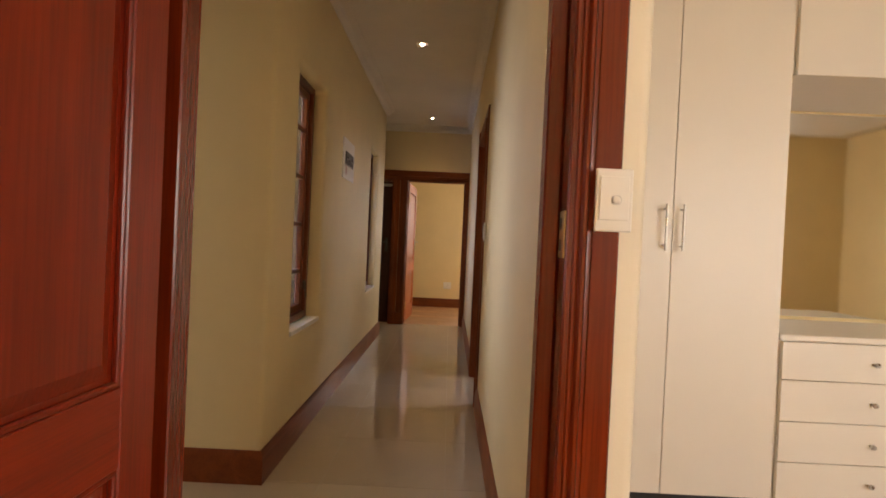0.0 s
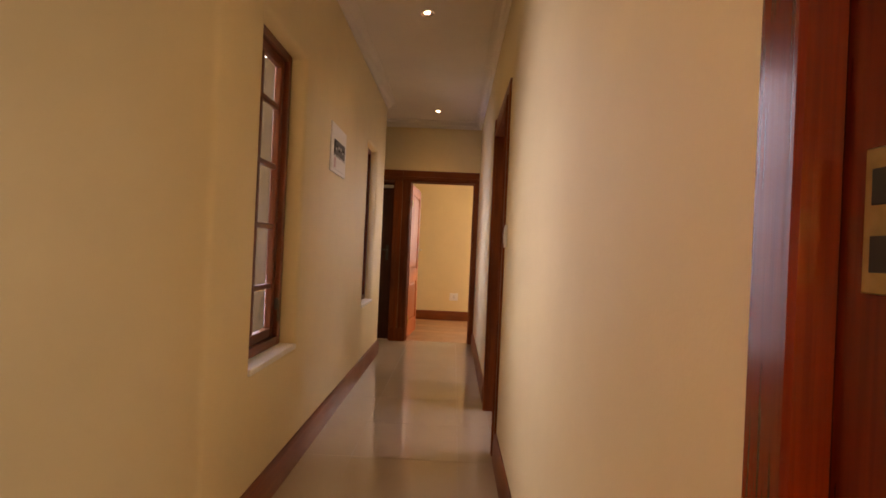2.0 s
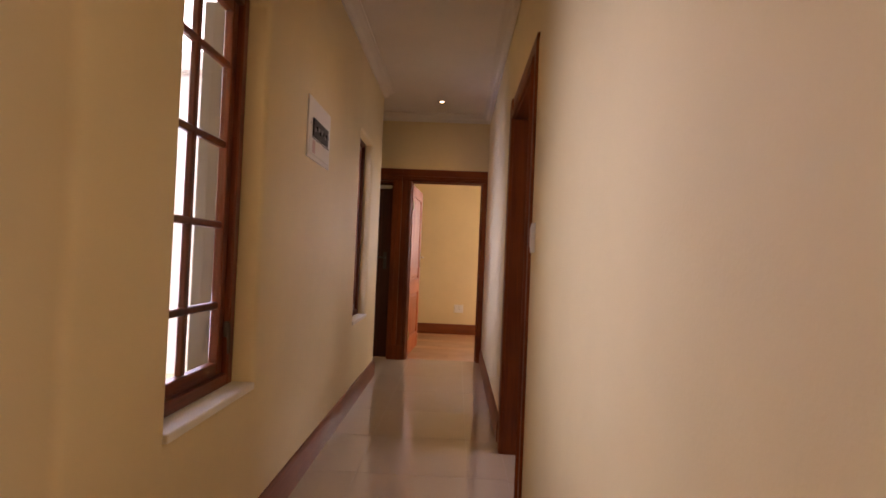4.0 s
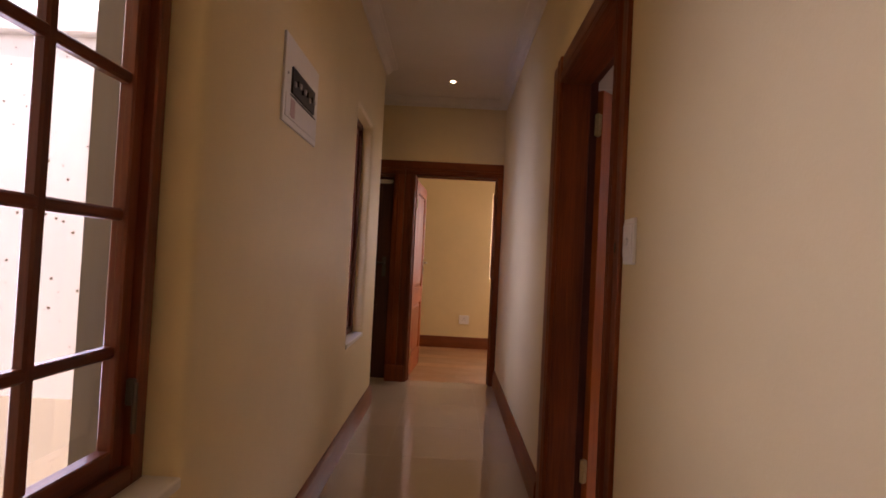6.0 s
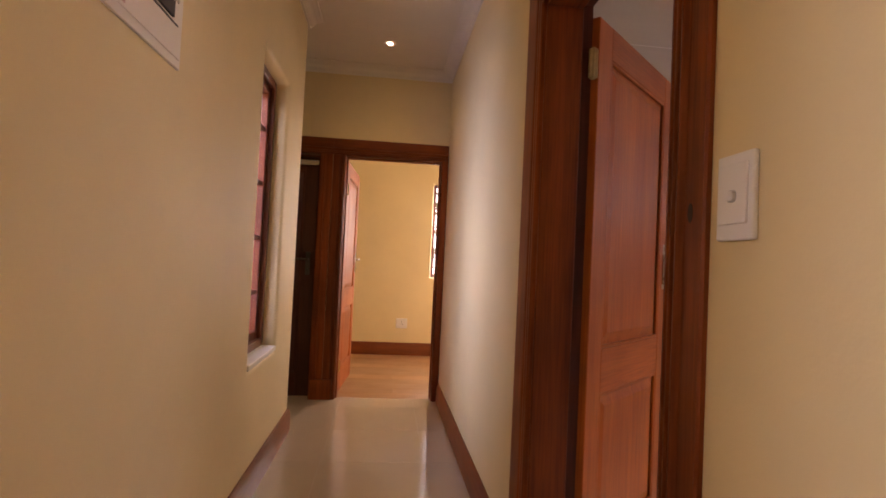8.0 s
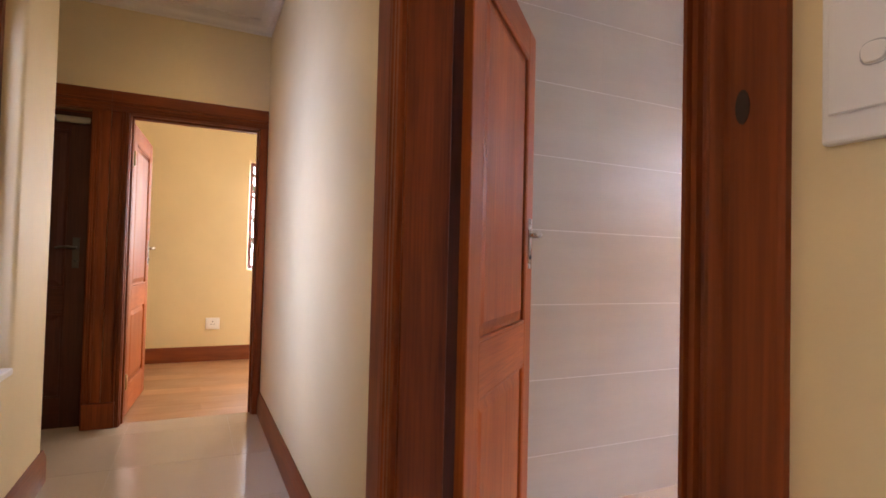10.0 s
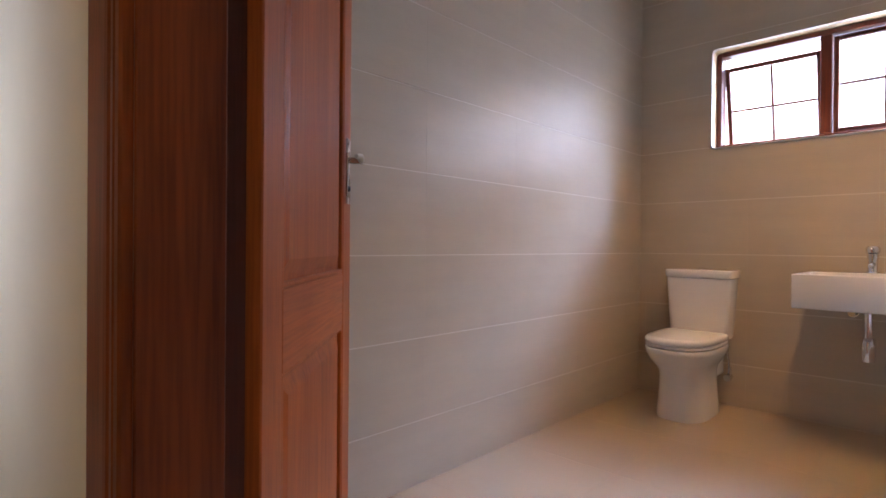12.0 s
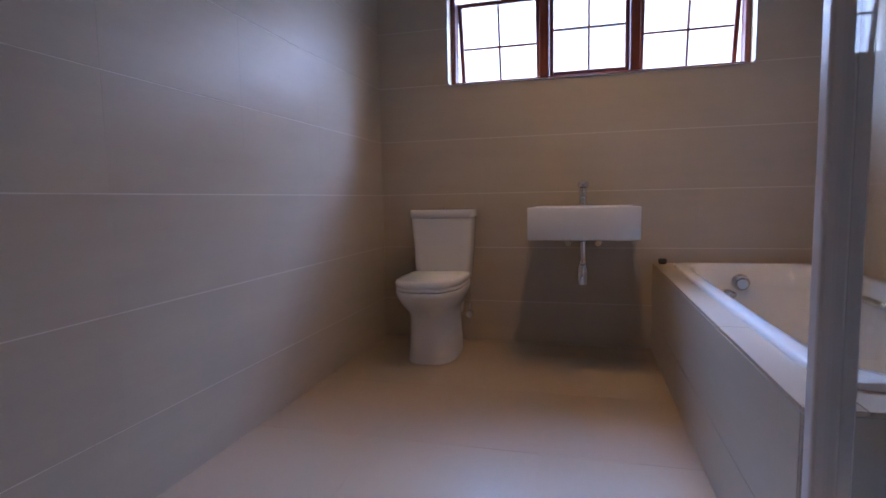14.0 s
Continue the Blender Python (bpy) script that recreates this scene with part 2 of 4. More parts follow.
def part(name, bm, mat, parent, label="", smooth=None):
    return finish(name, bm, mat, parent, label, smooth)


def thing(name, label, category, m=None, group="", kind=""):
    e = new(name)
    e.empty_display_size = 0.1
    if m is not None:
        e.matrix_world = m
    return tagged(e, label, category, group, kind)


def structure(name, bm, mat, label, category, smooth=None):
    return tagged(finish(name, bm, mat, None, "", smooth), label, category, "", "structure")


def box(bm, x0, x1, y0, y1, z0, z1, bevel=0.0, seg=1):
    v = bmesh.ops.create_cube(bm, size=1)["verts"]
    for p in v:
        p.co = ((x0 + x1) / 2 + p.co.x * (x1 - x0), (y0 + y1) / 2 + p.co.y * (y1 - y0), (z0 + z1) / 2 + p.co.z * (z1 - z0))
    if bevel:
        edges = list({e for p in v for e in p.link_edges})
        bmesh.ops.bevel(bm, geom=edges, offset=bevel, segments=seg, profile=0.5, affect="EDGES")
    return bm


def boxed(*args, **kw):
    return box(bmesh.new(), *args, **kw)


def ring(bm, pts):
    return [bm.verts.new(p) for p in pts]


def loft(bm, rings, cap=True):
    made = [ring(bm, r) for r in rings]
    for a, b in zip(made, made[1:]):
        n = len(a)
        for i in range(n):
            bm.faces.new((a[i], a[(i + 1) % n], b[(i + 1) % n], b[i]))
    if cap:
        bm.faces.new(made[0][::-1])
        bm.faces.new(made[-1])
    return bm


def oval(cx, cy, z, rx, ry, power=2.0, n=32):
    out = []
    for i in range(n):
        a = 2 * math.pi * i / n
        c, s = math.cos(a), math.sin(a)
        out.append((cx + rx * math.copysign(abs(c) ** (2 / power), c), cy + ry * math.copysign(abs(s) ** (2 / power), s), z))
    return out


def rod(bm, a, b, r, r2=None, n=16):
    """A round bar from a to b."""
    a, b = Vector(a), Vector(b)
    q = (b - a).to_track_quat("Z", "Y")
    r2 = r if r2 is None else r2
    rings = []
    for p, rad in ((a, r), (b, r2)):
        rings.append([p + q @ Vector((rad * math.cos(2 * math.pi * i / n), rad * math.sin(2 * math.pi * i / n), 0)) for i in range(n)])
    return loft(bm, rings)


def sweep(bm, path, profile, closed=False, caps=True):
    """Extrudes a closed profile of (out, up) along a level path; out is to the left of the way."""
    pts = [Vector((x, y)) for x, y in path]
    n = len(pts)
    rings = []
    for i, p in enumerate(pts):
        dirs = []
        if closed or i > 0:
            dirs.append((p - pts[i - 1]).normalized())
        if closed or i < n - 1:
            dirs.append((pts[(i + 1) % n] - p).normalized())
        norms = [Vector((-d.y, d.x)) for d in dirs]
        m = sum(norms, Vector((0, 0))).normalized()
        m = m / max(m.dot(norms[0]), 0.3)
        rings.append([(p.x + m.x * o, p.y + m.y * o, z) for o, z in profile])
    made = [ring(bm, r) for r in rings]
    k = len(profile)
    for i in range(n if closed else n - 1):
        a, b = made[i], made[(i + 1) % n]
        for j in range(k):
            bm.faces.new((a[j], a[(j + 1) % k], b[(j + 1) % k], b[j]))
    if not closed and caps:
        bm.faces.new(made[0])
        bm.faces.new(made[-1][::-1])
    return bm


def wall_mesh(along, lo, hi, u0, u1, z0, z1, openings=(), round_at=None, radius=0.024):
    """A wall slab whose length runs along "x" or "y", its thickness from lo to hi, with openings (u0, u1, z0, z1) through it.
    Edges of windows, and those that round_at(place) picks, are softly rounded as plaster is."""
    bm = bmesh.new()
    us = sorted({u0, u1, *[v for o in openings for v in o[:2]]})
    zs = sorted({z0, z1, *[v for o in openings for v in o[2:]]})

    def solid(i, j):
        if not (0 <= i < len(us) - 1 and 0 <= j < len(zs) - 1):
            return False
        u, z = (us[i] + us[i + 1]) / 2, (zs[j] + zs[j + 1]) / 2
        return not any(a < u < b and c < z < d for a, b, c, d in openings)

    cache = {}

    def vert(u, w, z):
        key = (round(u, 5), round(w, 5), round(z, 5))
        if key not in cache:
            cache[key] = bm.verts.new((u, w, z) if along == "x" else (w, u, z))
        return cache[key]

    for i in range(len(us) - 1):
        for j in range(len(zs) - 1):
            if not solid(i, j):
                continue
            a, b, c, d = us[i], us[i + 1], zs[j], zs[j + 1]
            for w in (lo, hi):
                bm.faces.new([vert(a, w, c), vert(b, w, c), vert(b, w, d), vert(a, w, d)])
            for (di, dj), (p, q) in {(-1, 0): ((a, c), (a, d)), (1, 0): ((b, c), (b, d)), (0, -1): ((a, c), (b, c)), (0, 1): ((a, d), (b, d))}.items():
                if not solid(i + di, j + dj):
                    bm.faces.new([vert(p[0], lo, p[1]), vert(q[0], lo, q[1]), vert(q[0], hi, q[1]), vert(p[0], hi, p[1])])
    bmesh.ops.recalc_face_normals(bm, faces=bm.faces[:])
    picked = []
    for e in bm.edges:
        if len(e.link_faces) != 2 or e.calc_face_angle() < 0.5:
            continue
        mid = (e.verts[0].co + e.verts[1].co) / 2
        u, w = (mid.x, mid.y) if along == "x" else (mid.y, mid.x)
        inside = u0 + 1e-4 < u < u1 - 1e-4 and z0 + 1e-4 < mid.z < z1 - 1e-4
        if (inside and any(o[2] > 0.2 for o in openings)) or (round_at and round_at(mid)):
            picked.append(e)
    if picked:
        bmesh.ops.bevel(bm, geom=picked, offset=radius, segments=3, profile=0.5, affect="EDGES")
    return bm


piece_meshes = {}


def piece(name, parent, centre, size, mat, bevel=0.0003):
    """One tile, plank or paver: an object of its own on a mesh that alike pieces share."""
    key = (name, mat.name, tuple(round(s, 4) for s in size))
    if key not in piece_meshes:
        bm = boxed(-size[0] / 2, size[0] / 2, -size[1] / 2, size[1] / 2, -size[2] / 2, size[2] / 2, bevel=bevel)
        me = bpy.data.meshes.new(name)
        bmesh.ops.recalc_face_normals(bm, faces=bm.faces[:])
        bm.to_mesh(me)
        bm.free()
        me.materials.append(mat)
        piece_meshes[key] = me
    ob = new(name, piece_meshes[key])
    ob.parent, ob.location = parent, centre
    return ob


def cut(rect, holes):
    """The rectangles left of rect when the holes are taken out."""
    todo = [rect]
    for h in holes:
        rest = []
        for a, b, c, d in todo:
            if h[0] >= b or h[1] <= a or h[2] >= d or h[3] <= c:
                rest.append((a, b, c, d))
                continue
            if h[0] > a:
                rest.append((a, h[0], c, d))
            if h[1] < b:
                rest.append((h[1], b, c, d))
            a2, b2 = max(a, h[0]), min(b, h[1])
            if h[2] > c:
                rest.append((a2, b2, c, h[2]))
            if h[3] < d:
                rest.append((a2, b2, h[3], d))
        todo = rest
    return [r for r in todo if r[1] - r[0] > 0.012 and r[3] - r[2] > 0.012]


def grid(start, step, lo, hi):
    """Joints at start + k * step between lo and hi, with both ends."""
    k = math.ceil((lo + 0.01 - start) / step)
    out = [lo]
    while start + k * step < hi - 0.01:
        out.append(start + k * step)
        k += 1
    return out + [hi]


def tile_face(name, parent, plane, at, depth, us, vs, mat, joint=0.003, holes=(), upright=None):
    """Tiles on the plane x, y or z = at, standing out by depth (which may be negative)."""
    edge = 0.0 if upright else 0.0003
    for a, b in zip(us, us[1:]):
        for c, d in zip(vs, vs[1:]):
            for r in cut((a, b, c, d), holes):
                u, v = (r[0] + r[1]) / 2, (r[2] + r[3]) / 2
                w, h, t = r[1] - r[0] - (upright or joint), r[3] - r[2] - joint, abs(depth)
                mid = at + depth / 2
                if plane == "z":
                    piece(name, parent, (u, v, mid), (w, h, t), mat, edge)
                elif plane == "y":
                    piece(name, parent, (u, mid, v), (w, t, h), mat, edge)
                else:
                    piece(name, parent, (mid, u, v), (t, w, h), mat, edge)

# ---------- large structure ----------
XL, XR, YE = -0.705, 0.395, 7.65          # corridor: left face, right face, end wall
XB, XW, YT, YS = 0.55, 3.77, 5.595, 3.05  # bathroom: partition face, window wall, tiled wall, bath's wall
H, HB = 2.82, 2.88
BACK = -1.45

structure("wall_corridor_west", wall_mesh("y", -0.925, XL, 2.615, 6.78, 0, H, [(3.02, 3.652, 0.628, 2.155), (5.645, 6.256, 0.628, 2.155)],
          lambda p: p.x > XL - 0.001 and (p.y < 2.616 or p.y > 6.779)), CREAM, "cream painted plaster corridor wall with two narrow windows", "wall", 40)
structure("wall_lobby_north", wall_mesh("x", 2.615, 2.835, -4.2, -0.925, 0, H), CREAM, "cream painted plaster wall of the lobby", "wall")
structure("wall_bedroom_west", wall_mesh("y", -2.5, -2.3, BACK - 0.2, 1.2, 0, H, [(-1.05, 0.35, 0.65, 2.15)]), CREAM, "cream painted plaster bedroom wall", "wall")
# The opening is added for the lobby fill light.
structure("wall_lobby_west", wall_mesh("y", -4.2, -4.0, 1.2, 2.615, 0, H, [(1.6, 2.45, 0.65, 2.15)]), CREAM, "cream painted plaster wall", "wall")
structure("wall_bedroom_door", wall_mesh("x", 1.2, 1.33, -4.0, XB, 0, H, [(-0.52, 0.393, -0.01, 2.075)],
          lambda p: p.x > XB - 0.001 and p.y < 1.21), PALE, "pale cream painted plaster wall round the bedroom door", "wall", 40)
structure("wall_corridor_east", wall_mesh("y", XR, XB, 1.33, YE, 0, H, [(3.965, 4.855, -0.01, 2.075)]), CREAM, "cream painted plaster corridor wall with the bathroom doorway", "wall")
structure("wall_end", wall_mesh("x", YE, YE + 0.15, -2.3, XB, 0, H, [(-0.50, 0.365, -0.01, 2.075), (-1.55, -0.645, -0.01, 2.075)]), CREAM, "cream painted plaster wall above two dark door frames", "wall")
structure("wall_end_lobby_south", wall_mesh("x", 6.56, 6.78, -2.3, -0.925, 0, H), CREAM, "cream painted plaster wall", "wall")
structure("wall_end_lobby_west", wall_mesh("y", -2.5, -2.3, 6.56, YE + 0.15, 0, H), CREAM, "cream painted plaster wall", "wall")
structure("wall_bathroom_north", wall_mesh("x", YT + 0.012, YT + 0.15, XB, XW + 0.22, 0, HB), CREAM, "plaster wall behind beige tiles", "wall")
structure("wall_bathroom_east", wall_mesh("y", XW + 0.012, XW + 0.22, YS - 0.12, YT + 0.012, 0, HB, [(3.435, 5.137, 1.605, 2.225)]), CREAM, "plaster wall with a wide high window", "wall")
structure("wall_bathroom_south", wall_mesh("x", YS - 0.12, YS - 0.012, XB, 5.6, 0, HB), CREAM, "cream painted plaster wall", "wall")
structure("wall_bedroom_south", wall_mesh("x", BACK - 0.2, BACK, -2.5, 5.6, 0, H, [(1.9, 4.3, 0.65, 2.15)]), CREAM, "cream painted plaster bedroom wall", "wall")
structure("wall_bedroom_east", wall_mesh("y", 5.4, 5.6, BACK, YS - 0.12, 0, H), CREAM, "cream painted plaster bedroom wall", "wall")
structure("wall_far_room_north", wall_mesh("x", 9.88, 10.10, -2.2, 3.2, 0, H, [(0.475, 1.60, 0.99, 2.20)]), CREAM, "cream painted plaster wall with a window", "wall", 40)
structure("wall_far_room_west", wall_mesh("y", -2.2, -2.0, YE + 0.15, 9.88, 0, H), CREAM, "cream painted plaster wall", "wall")
structure("wall_far_room_east", wall_mesh("y", 3.0, 3.2, YE + 0.15, 9.88, 0, H, [(8.4, 9.6, 0.9, 2.1)]), CREAM, "cream painted plaster wall", "wall")
structure("wall_far_room_south", wall_mesh("x", YE, YE + 0.15, XB, 3.2, 0, H), CREAM, "cream painted plaster wall", "wall")

structure("ceiling_lobby", boxed(-4.2, -0.925, 1.33, 2.835, H, H + 0.12), CEILING, "smooth white painted ceiling", "ceiling")
structure("ceiling_end_lobby", boxed(-2.5, -0.925, 6.56, YE + 0.15, H, H + 0.12), CEILING, "smooth white painted ceiling", "ceiling")
structure("ceiling_corridor", boxed(-0.925, XB, 1.33, YE + 0.15, H, H + 0.12), CEILING, "smooth white painted ceiling", "ceiling")
structure("ceiling_bedroom", boxed(-2.5, 5.6, BACK - 0.2, 1.33, H, H + 0.12), CEILING, "smooth white painted ceiling", "ceiling")
structure("ceiling_wardrobe_alcove", boxed(XB, 5.6, 1.33, YS - 0.12, H, H + 0.12), CEILING, "smooth white painted ceiling", "ceiling")
structure("ceiling_bathroom", boxed(XB, XW + 0.22, YS - 0.12, YT + 0.15, HB, HB + 0.12), CEILING, "smooth white painted ceiling", "ceiling")
structure("ceiling_far_room", boxed(-2.2, 3.2, YE + 0.15, 10.10, H, H + 0.12), CEILING, "smooth white painted ceiling", "ceiling")
# Unseen roof, added so its overhang keeps sun off bedroom and bathroom windows.
structure("roof_slab", boxed(-1.25, 4.6, -5.0, 11.0, 3.02, 3.16), ROOF, "unseen grey roof slab with an overhang that blocks the sun", "roof")


def cove(z, s=0.085):
    return [(0, z - s), (0.014, z - s), (0.018, z - s + 0.010), (0.026, z - s + 0.014), (0.036, z - s + 0.034), (0.052, z - 0.030),
            (s - 0.016, z - 0.020), (s - 0.010, z - 0.014), (s, z - 0.012), (s, z), (0, z)]


structure("cornice_corridor", sweep(bmesh.new(), [(-4.0, 1.33), (XR, 1.33), (XR, YE), (-2.3, YE), (-2.3, 6.78), (XL, 6.78), (XL, 2.615), (-4.0, 2.615)], cove(H), True),
          CEILING, "white moulded plaster cornice along the corridor ceiling", "cornice", 50)
structure("cornice_bathroom", sweep(bmesh.new(), [(XB + .012, YS), (XW, YS), (XW, YT), (XB + .012, YT)], cove(HB, 0.075), True), CEILING, "white moulded plaster cornice", "cornice", 50)
structure("cornice_far_room", sweep(bmesh.new(), [(-2.0, YE + 0.15), (3.0, YE + 0.15), (3.0, 9.88), (-2.0, 9.88)], cove(H), True), CEILING, "white moulded plaster cornice", "cornice", 50)

# Skirting boards
SK = [(0, 0), (0.019, 0), (0.019, 0.112), (0.016, 0.118), (0.017, 0.126), (0.012, 0.138), (0.010, 0.150), (0.006, 0.157), (0, 0.157)]


def skirting(path, along=1, label="varnished red-brown wooden skirting with a moulded top"):
    structure("baseboard", sweep(bmesh.new(), path, SK), SKIRTING[along], label, "skirting board", 35)


skirting([(-0.925, 6.78), (XL, 6.78), (XL, 2.615), (-4.0, 2.615)])
skirting([(XR, 1.35), (XR, 3.895)])
skirting([(XR, 5.042), (XR, YE - 0.02)])
skirting([(-1.65, YE), (-2.3, YE), (-2.3, 6.78), (-0.93, 6.78)], 0)
skirting([(3.0, YE + 0.15), (3.0, 9.88), (-2.0, 9.88), (-2.0, YE + 0.15)], 0)
skirting([(-4.0, 2.615), (-4.0, 1.33), (-0.60, 1.33)], 1)
skirting([(-0.62, 1.2), (-2.3, 1.2), (-2.3, BACK), (5.4, BACK)], 0)


# ---------- doors ----------
def casing_profile(w, proud, inner=0.5):
    """(across, out) from the opening's edge: a moulded inner band and a flat outer band."""
    m = w * inner
    steps = [(0.0, 0.001), (0.05, 0.005), (0.16, 0.006), (0.20, 0.001), (0.25, 0.001), (0.30, 0.005), (0.40, 0.005), (0.44, -0.001), (0.49, -0.003), (0.54, -0.001),
             (0.60, 0.004), (0.70, 0.005), (0.78, 0.001), (0.83, -0.006), (0.94, -0.007), (0.98, -0.007), (1.0, -0.004)]
    return [(0, 0)] + [(m * a, proud + o) for a, o in steps] + [(w - 0.004, proud - 0.004), (w, proud - 0.008), (w, 0)]


def casing_leg(parent, along, face, out, edge, side, z1, w, proud, mats, mitre=True):
    """An upright casing on a wall face; edge is the opening's edge, side the way it goes from there."""
    bm = bmesh.new()
    rings = []
    for z in (0.0, z1):
        pts = []
        for a, o in casing_profile(w, proud):
            u, n = edge + side * a, face + out * o
            zz = z + (a if z > 0 and mitre else 0)
            pts.append((u, n, zz) if along == "x" else (n, u, zz))
        rings.append(pts)
    return part("casing", loft(bm, rings), mats[2], parent, "", 30)


def casing_head(parent, along, face, out, e0, e1, z1, w, proud, mats, cut0=None, cut1=None):
    bm = bmesh.new()
    rings = []
    for k, e in enumerate((e0, e1)):
        pts = []
        for a, o in casing_profile(w, proud):
            u = e + (-a if k == 0 else a)
            if k == 0 and cut0 is not None:
                u = cut0
            if k == 1 and cut1 is not None:
                u = cut1
            n, zz = face + out * o, z1 + a
            pts.append((u, n, zz) if along == "x" else (n, u, zz))
        rings.append(pts)
    return part("casing", loft(bm, rings), mats[0 if along == "x" else 1], parent, "", 30)


def jambs(parent, along, n0, n1, a, b, top, mats, stop_at=None, t0=0.03, t1=0.03):
    """The lining of a doorway between clear edges a and b, through the wall from n0 to n1, with a stop bead."""
    def bx(name, u0, u1, m0, m1, z0, z1, mat):
        args = (u0, u1, m0, m1, z0, z1) if along == "x" else (m0, m1, u0, u1, z0, z1)
        part(name, boxed(*args, bevel=0.003), mat, parent)
    head = mats[0 if along == "x" else 1]
    bx("jamb", a - t0, a, n0, n1, 0, top, mats[2])
    bx("jamb", b, b + t1, n0, n1, 0, top, mats[2])
    bx("head_jamb", a - t0, b + t1, n0, n1, top, top + 0.03, head)
    if stop_at:
        s0, s1 = stop_at
        bx("stop_bead", a, a + 0.012, s0, s1, 0, top - 0.012, mats[2])
        bx("stop_bead", b - 0.012, b, s0, s1, 0, top - 0.012, mats[2])
        bx("stop_bead", a, b, s0, s1, top - 0.012, top, head)


def lever_handle(parent, x, y, z, face, way, mat=BRUSHED):
    """A lever on its long plate; face is the side it stands out to (+1 or -1 in y), way the way the lever points."""
    bm = boxed(x - 0.019, x + 0.019, min(y, y + face * 0.006), max(y, y + face * 0.006), z - 0.13, z + 0.065, bevel=0.002)
    plate = part("lock_plate", bm, mat, parent, "brushed steel lock plate")
    bm = bmesh.new()
    rod(bm, (x, y, z), (x, y + face * 0.045, z), 0.010)
    rod(bm, (x, y + face * 0.042, z), (x + way * 0.05, y + face * 0.048, z + 0.004), 0.010, 0.009)
    rod(bm, (x + way * 0.048, y + face * 0.048, z + 0.004), (x + way * 0.105, y + face * 0.044, z - 0.004), 0.009, 0.006)
    part("lever", bm, mat, parent, "brushed steel lever", 40)
    bm = bmesh.new()
    rod(bm, (x, y + face * 0.004, z - 0.085), (x, y + face * 0.010, z - 0.085), 0.008)
    part("keyhole", bm, BLACK, parent, "", 40)


def door_leaf(parent, m, mats, w=0.81, h=2.02, t=0.04, hinge_side=1, handle_z=1.19, rail=(0.735, 0.890), metal=BRUSHED):
    """A two-panel leaf: x from the hinge to the lock, y through its thickness, z up."""
    st, top, bot = 0.112, 0.115, 0.20
    bm = bmesh.new()
    for a in (0, w - st):
        box(bm, a, a + st, 0, t, 0.008, h, bevel=0.003)
    leaf = part("leaf", bm, mats[2], parent)
    leaf.matrix_local = m
    for z0, z1 in ((0.008, bot), rail, (h - top, h)):
        part("rail", boxed(st, w - st, 0.0004, t - 0.0004, z0, z1, bevel=0.002), mats[0], leaf)
    for z0, z1 in ((bot, rail[0]), (rail[1], h - top)):
        a, b = st, w - st
        bm = boxed(a - 0.004, b + 0.004, t * 0.36, t * 0.64, z0 - 0.004, z1 + 0.004)
        for face, y in ((-1, t * 0.36), (1, t * 0.64)):
            q, e = 0.052, 0.010
            loft(bm, [[(a + q - 0.03, y, z0 + q - 0.03), (b - q + 0.03, y, z0 + q - 0.03), (b - q + 0.03, y, z1 - q + 0.03), (a + q - 0.03, y, z1 - q + 0.03)],
                      [(a + q, y + face * e, z0 + q), (b - q, y + face * e, z0 + q), (b - q, y + face * e, z1 - q), (a + q, y + face * e, z1 - q)]])
        part("panel", bm, mats[2], leaf)
        for y0, y1 in ((t * 0.03, t * 0.36), (t * 0.64, t * 0.97)):
            bm = bmesh.new()
            for bx in ((a, a + 0.012, z0, z1), (b - 0.012, b, z0, z1), (a, b, z0, z0 + 0.012), (a, b, z1 - 0.012, z1)):
                box(bm, bx[0], bx[1], y0, y1, bx[2], bx[3], bevel=0.003)
            part("panel_moulding", bm, mats[2], leaf)
    for face, y in ((-1, 0), (1, t)):
        lever_handle(leaf, w - 0.058, y, handle_z, face, -1, metal)
    return leaf


def hinges(parent, places, size=(0.012, 0.03, 0.1), mat=BRASS):
    for x, y, z in places:
        bm = boxed(x - size[0] / 2, x + size[0] / 2, y - size[1] / 2, y + size[1] / 2, z - 0.05, z + 0.05, bevel=0.002)
        rod(bm, (x, y, z - 0.053), (x, y, z + 0.053), 0.008)
        part("hinge", bm, mat, parent, "worn brass butt hinge", 40)


# Bedroom door, open into the bedroom
d1 = thing("door_1", "dark red varnished panel door standing open, with its frame", "door", kind="structure")
jambs(d1, "x", 1.180, 1.338, -0.49, 0.382, 2.045, RED_FRAME, (1.25, 1.30), 0.03, 0.011)
part("stop_bead", boxed(-0.4905, -0.440, 1.2475, 1.3255, 0, 2.030, bevel=0.004), RED_FRAME[2], d1)
part("stop_bead", boxed(0.346, 0.3825, 1.2475, 1.3025, 0, 2.030, bevel=0.004), RED_FRAME[2], d1)
casing_leg(d1, "x", 1.2, -1, 0.383, 1, 2.05, 0.108, 0.020, RED_FRAME)
casing_leg(d1, "x", 1.2, -1, -0.498, -1, 2.05, 0.108, 0.020, RED_FRAME)
casing_head(d1, "x", 1.2, -1, -0.498, 0.383, 2.05, 0.108, 0.020, RED_FRAME)
casing_leg(d1, "x", 1.33, 1, -0.498, -1, 2.05, 0.09, 0.016, RED_FRAME)
door_leaf(d1, pose(-0.488, 1.205, 0, 0, 0, -91), RED, w=0.80, handle_z=1.10)
hinges(d1, [(-0.488, 1.20, 0.25), (-0.488, 1.20, 1.75)])
strike = part("strike_plate", boxed(0.378, 0.3825, 1.184, 1.226, 1.166, 1.262, bevel=0.001), BRASS, d1, "worn brass strike plate")
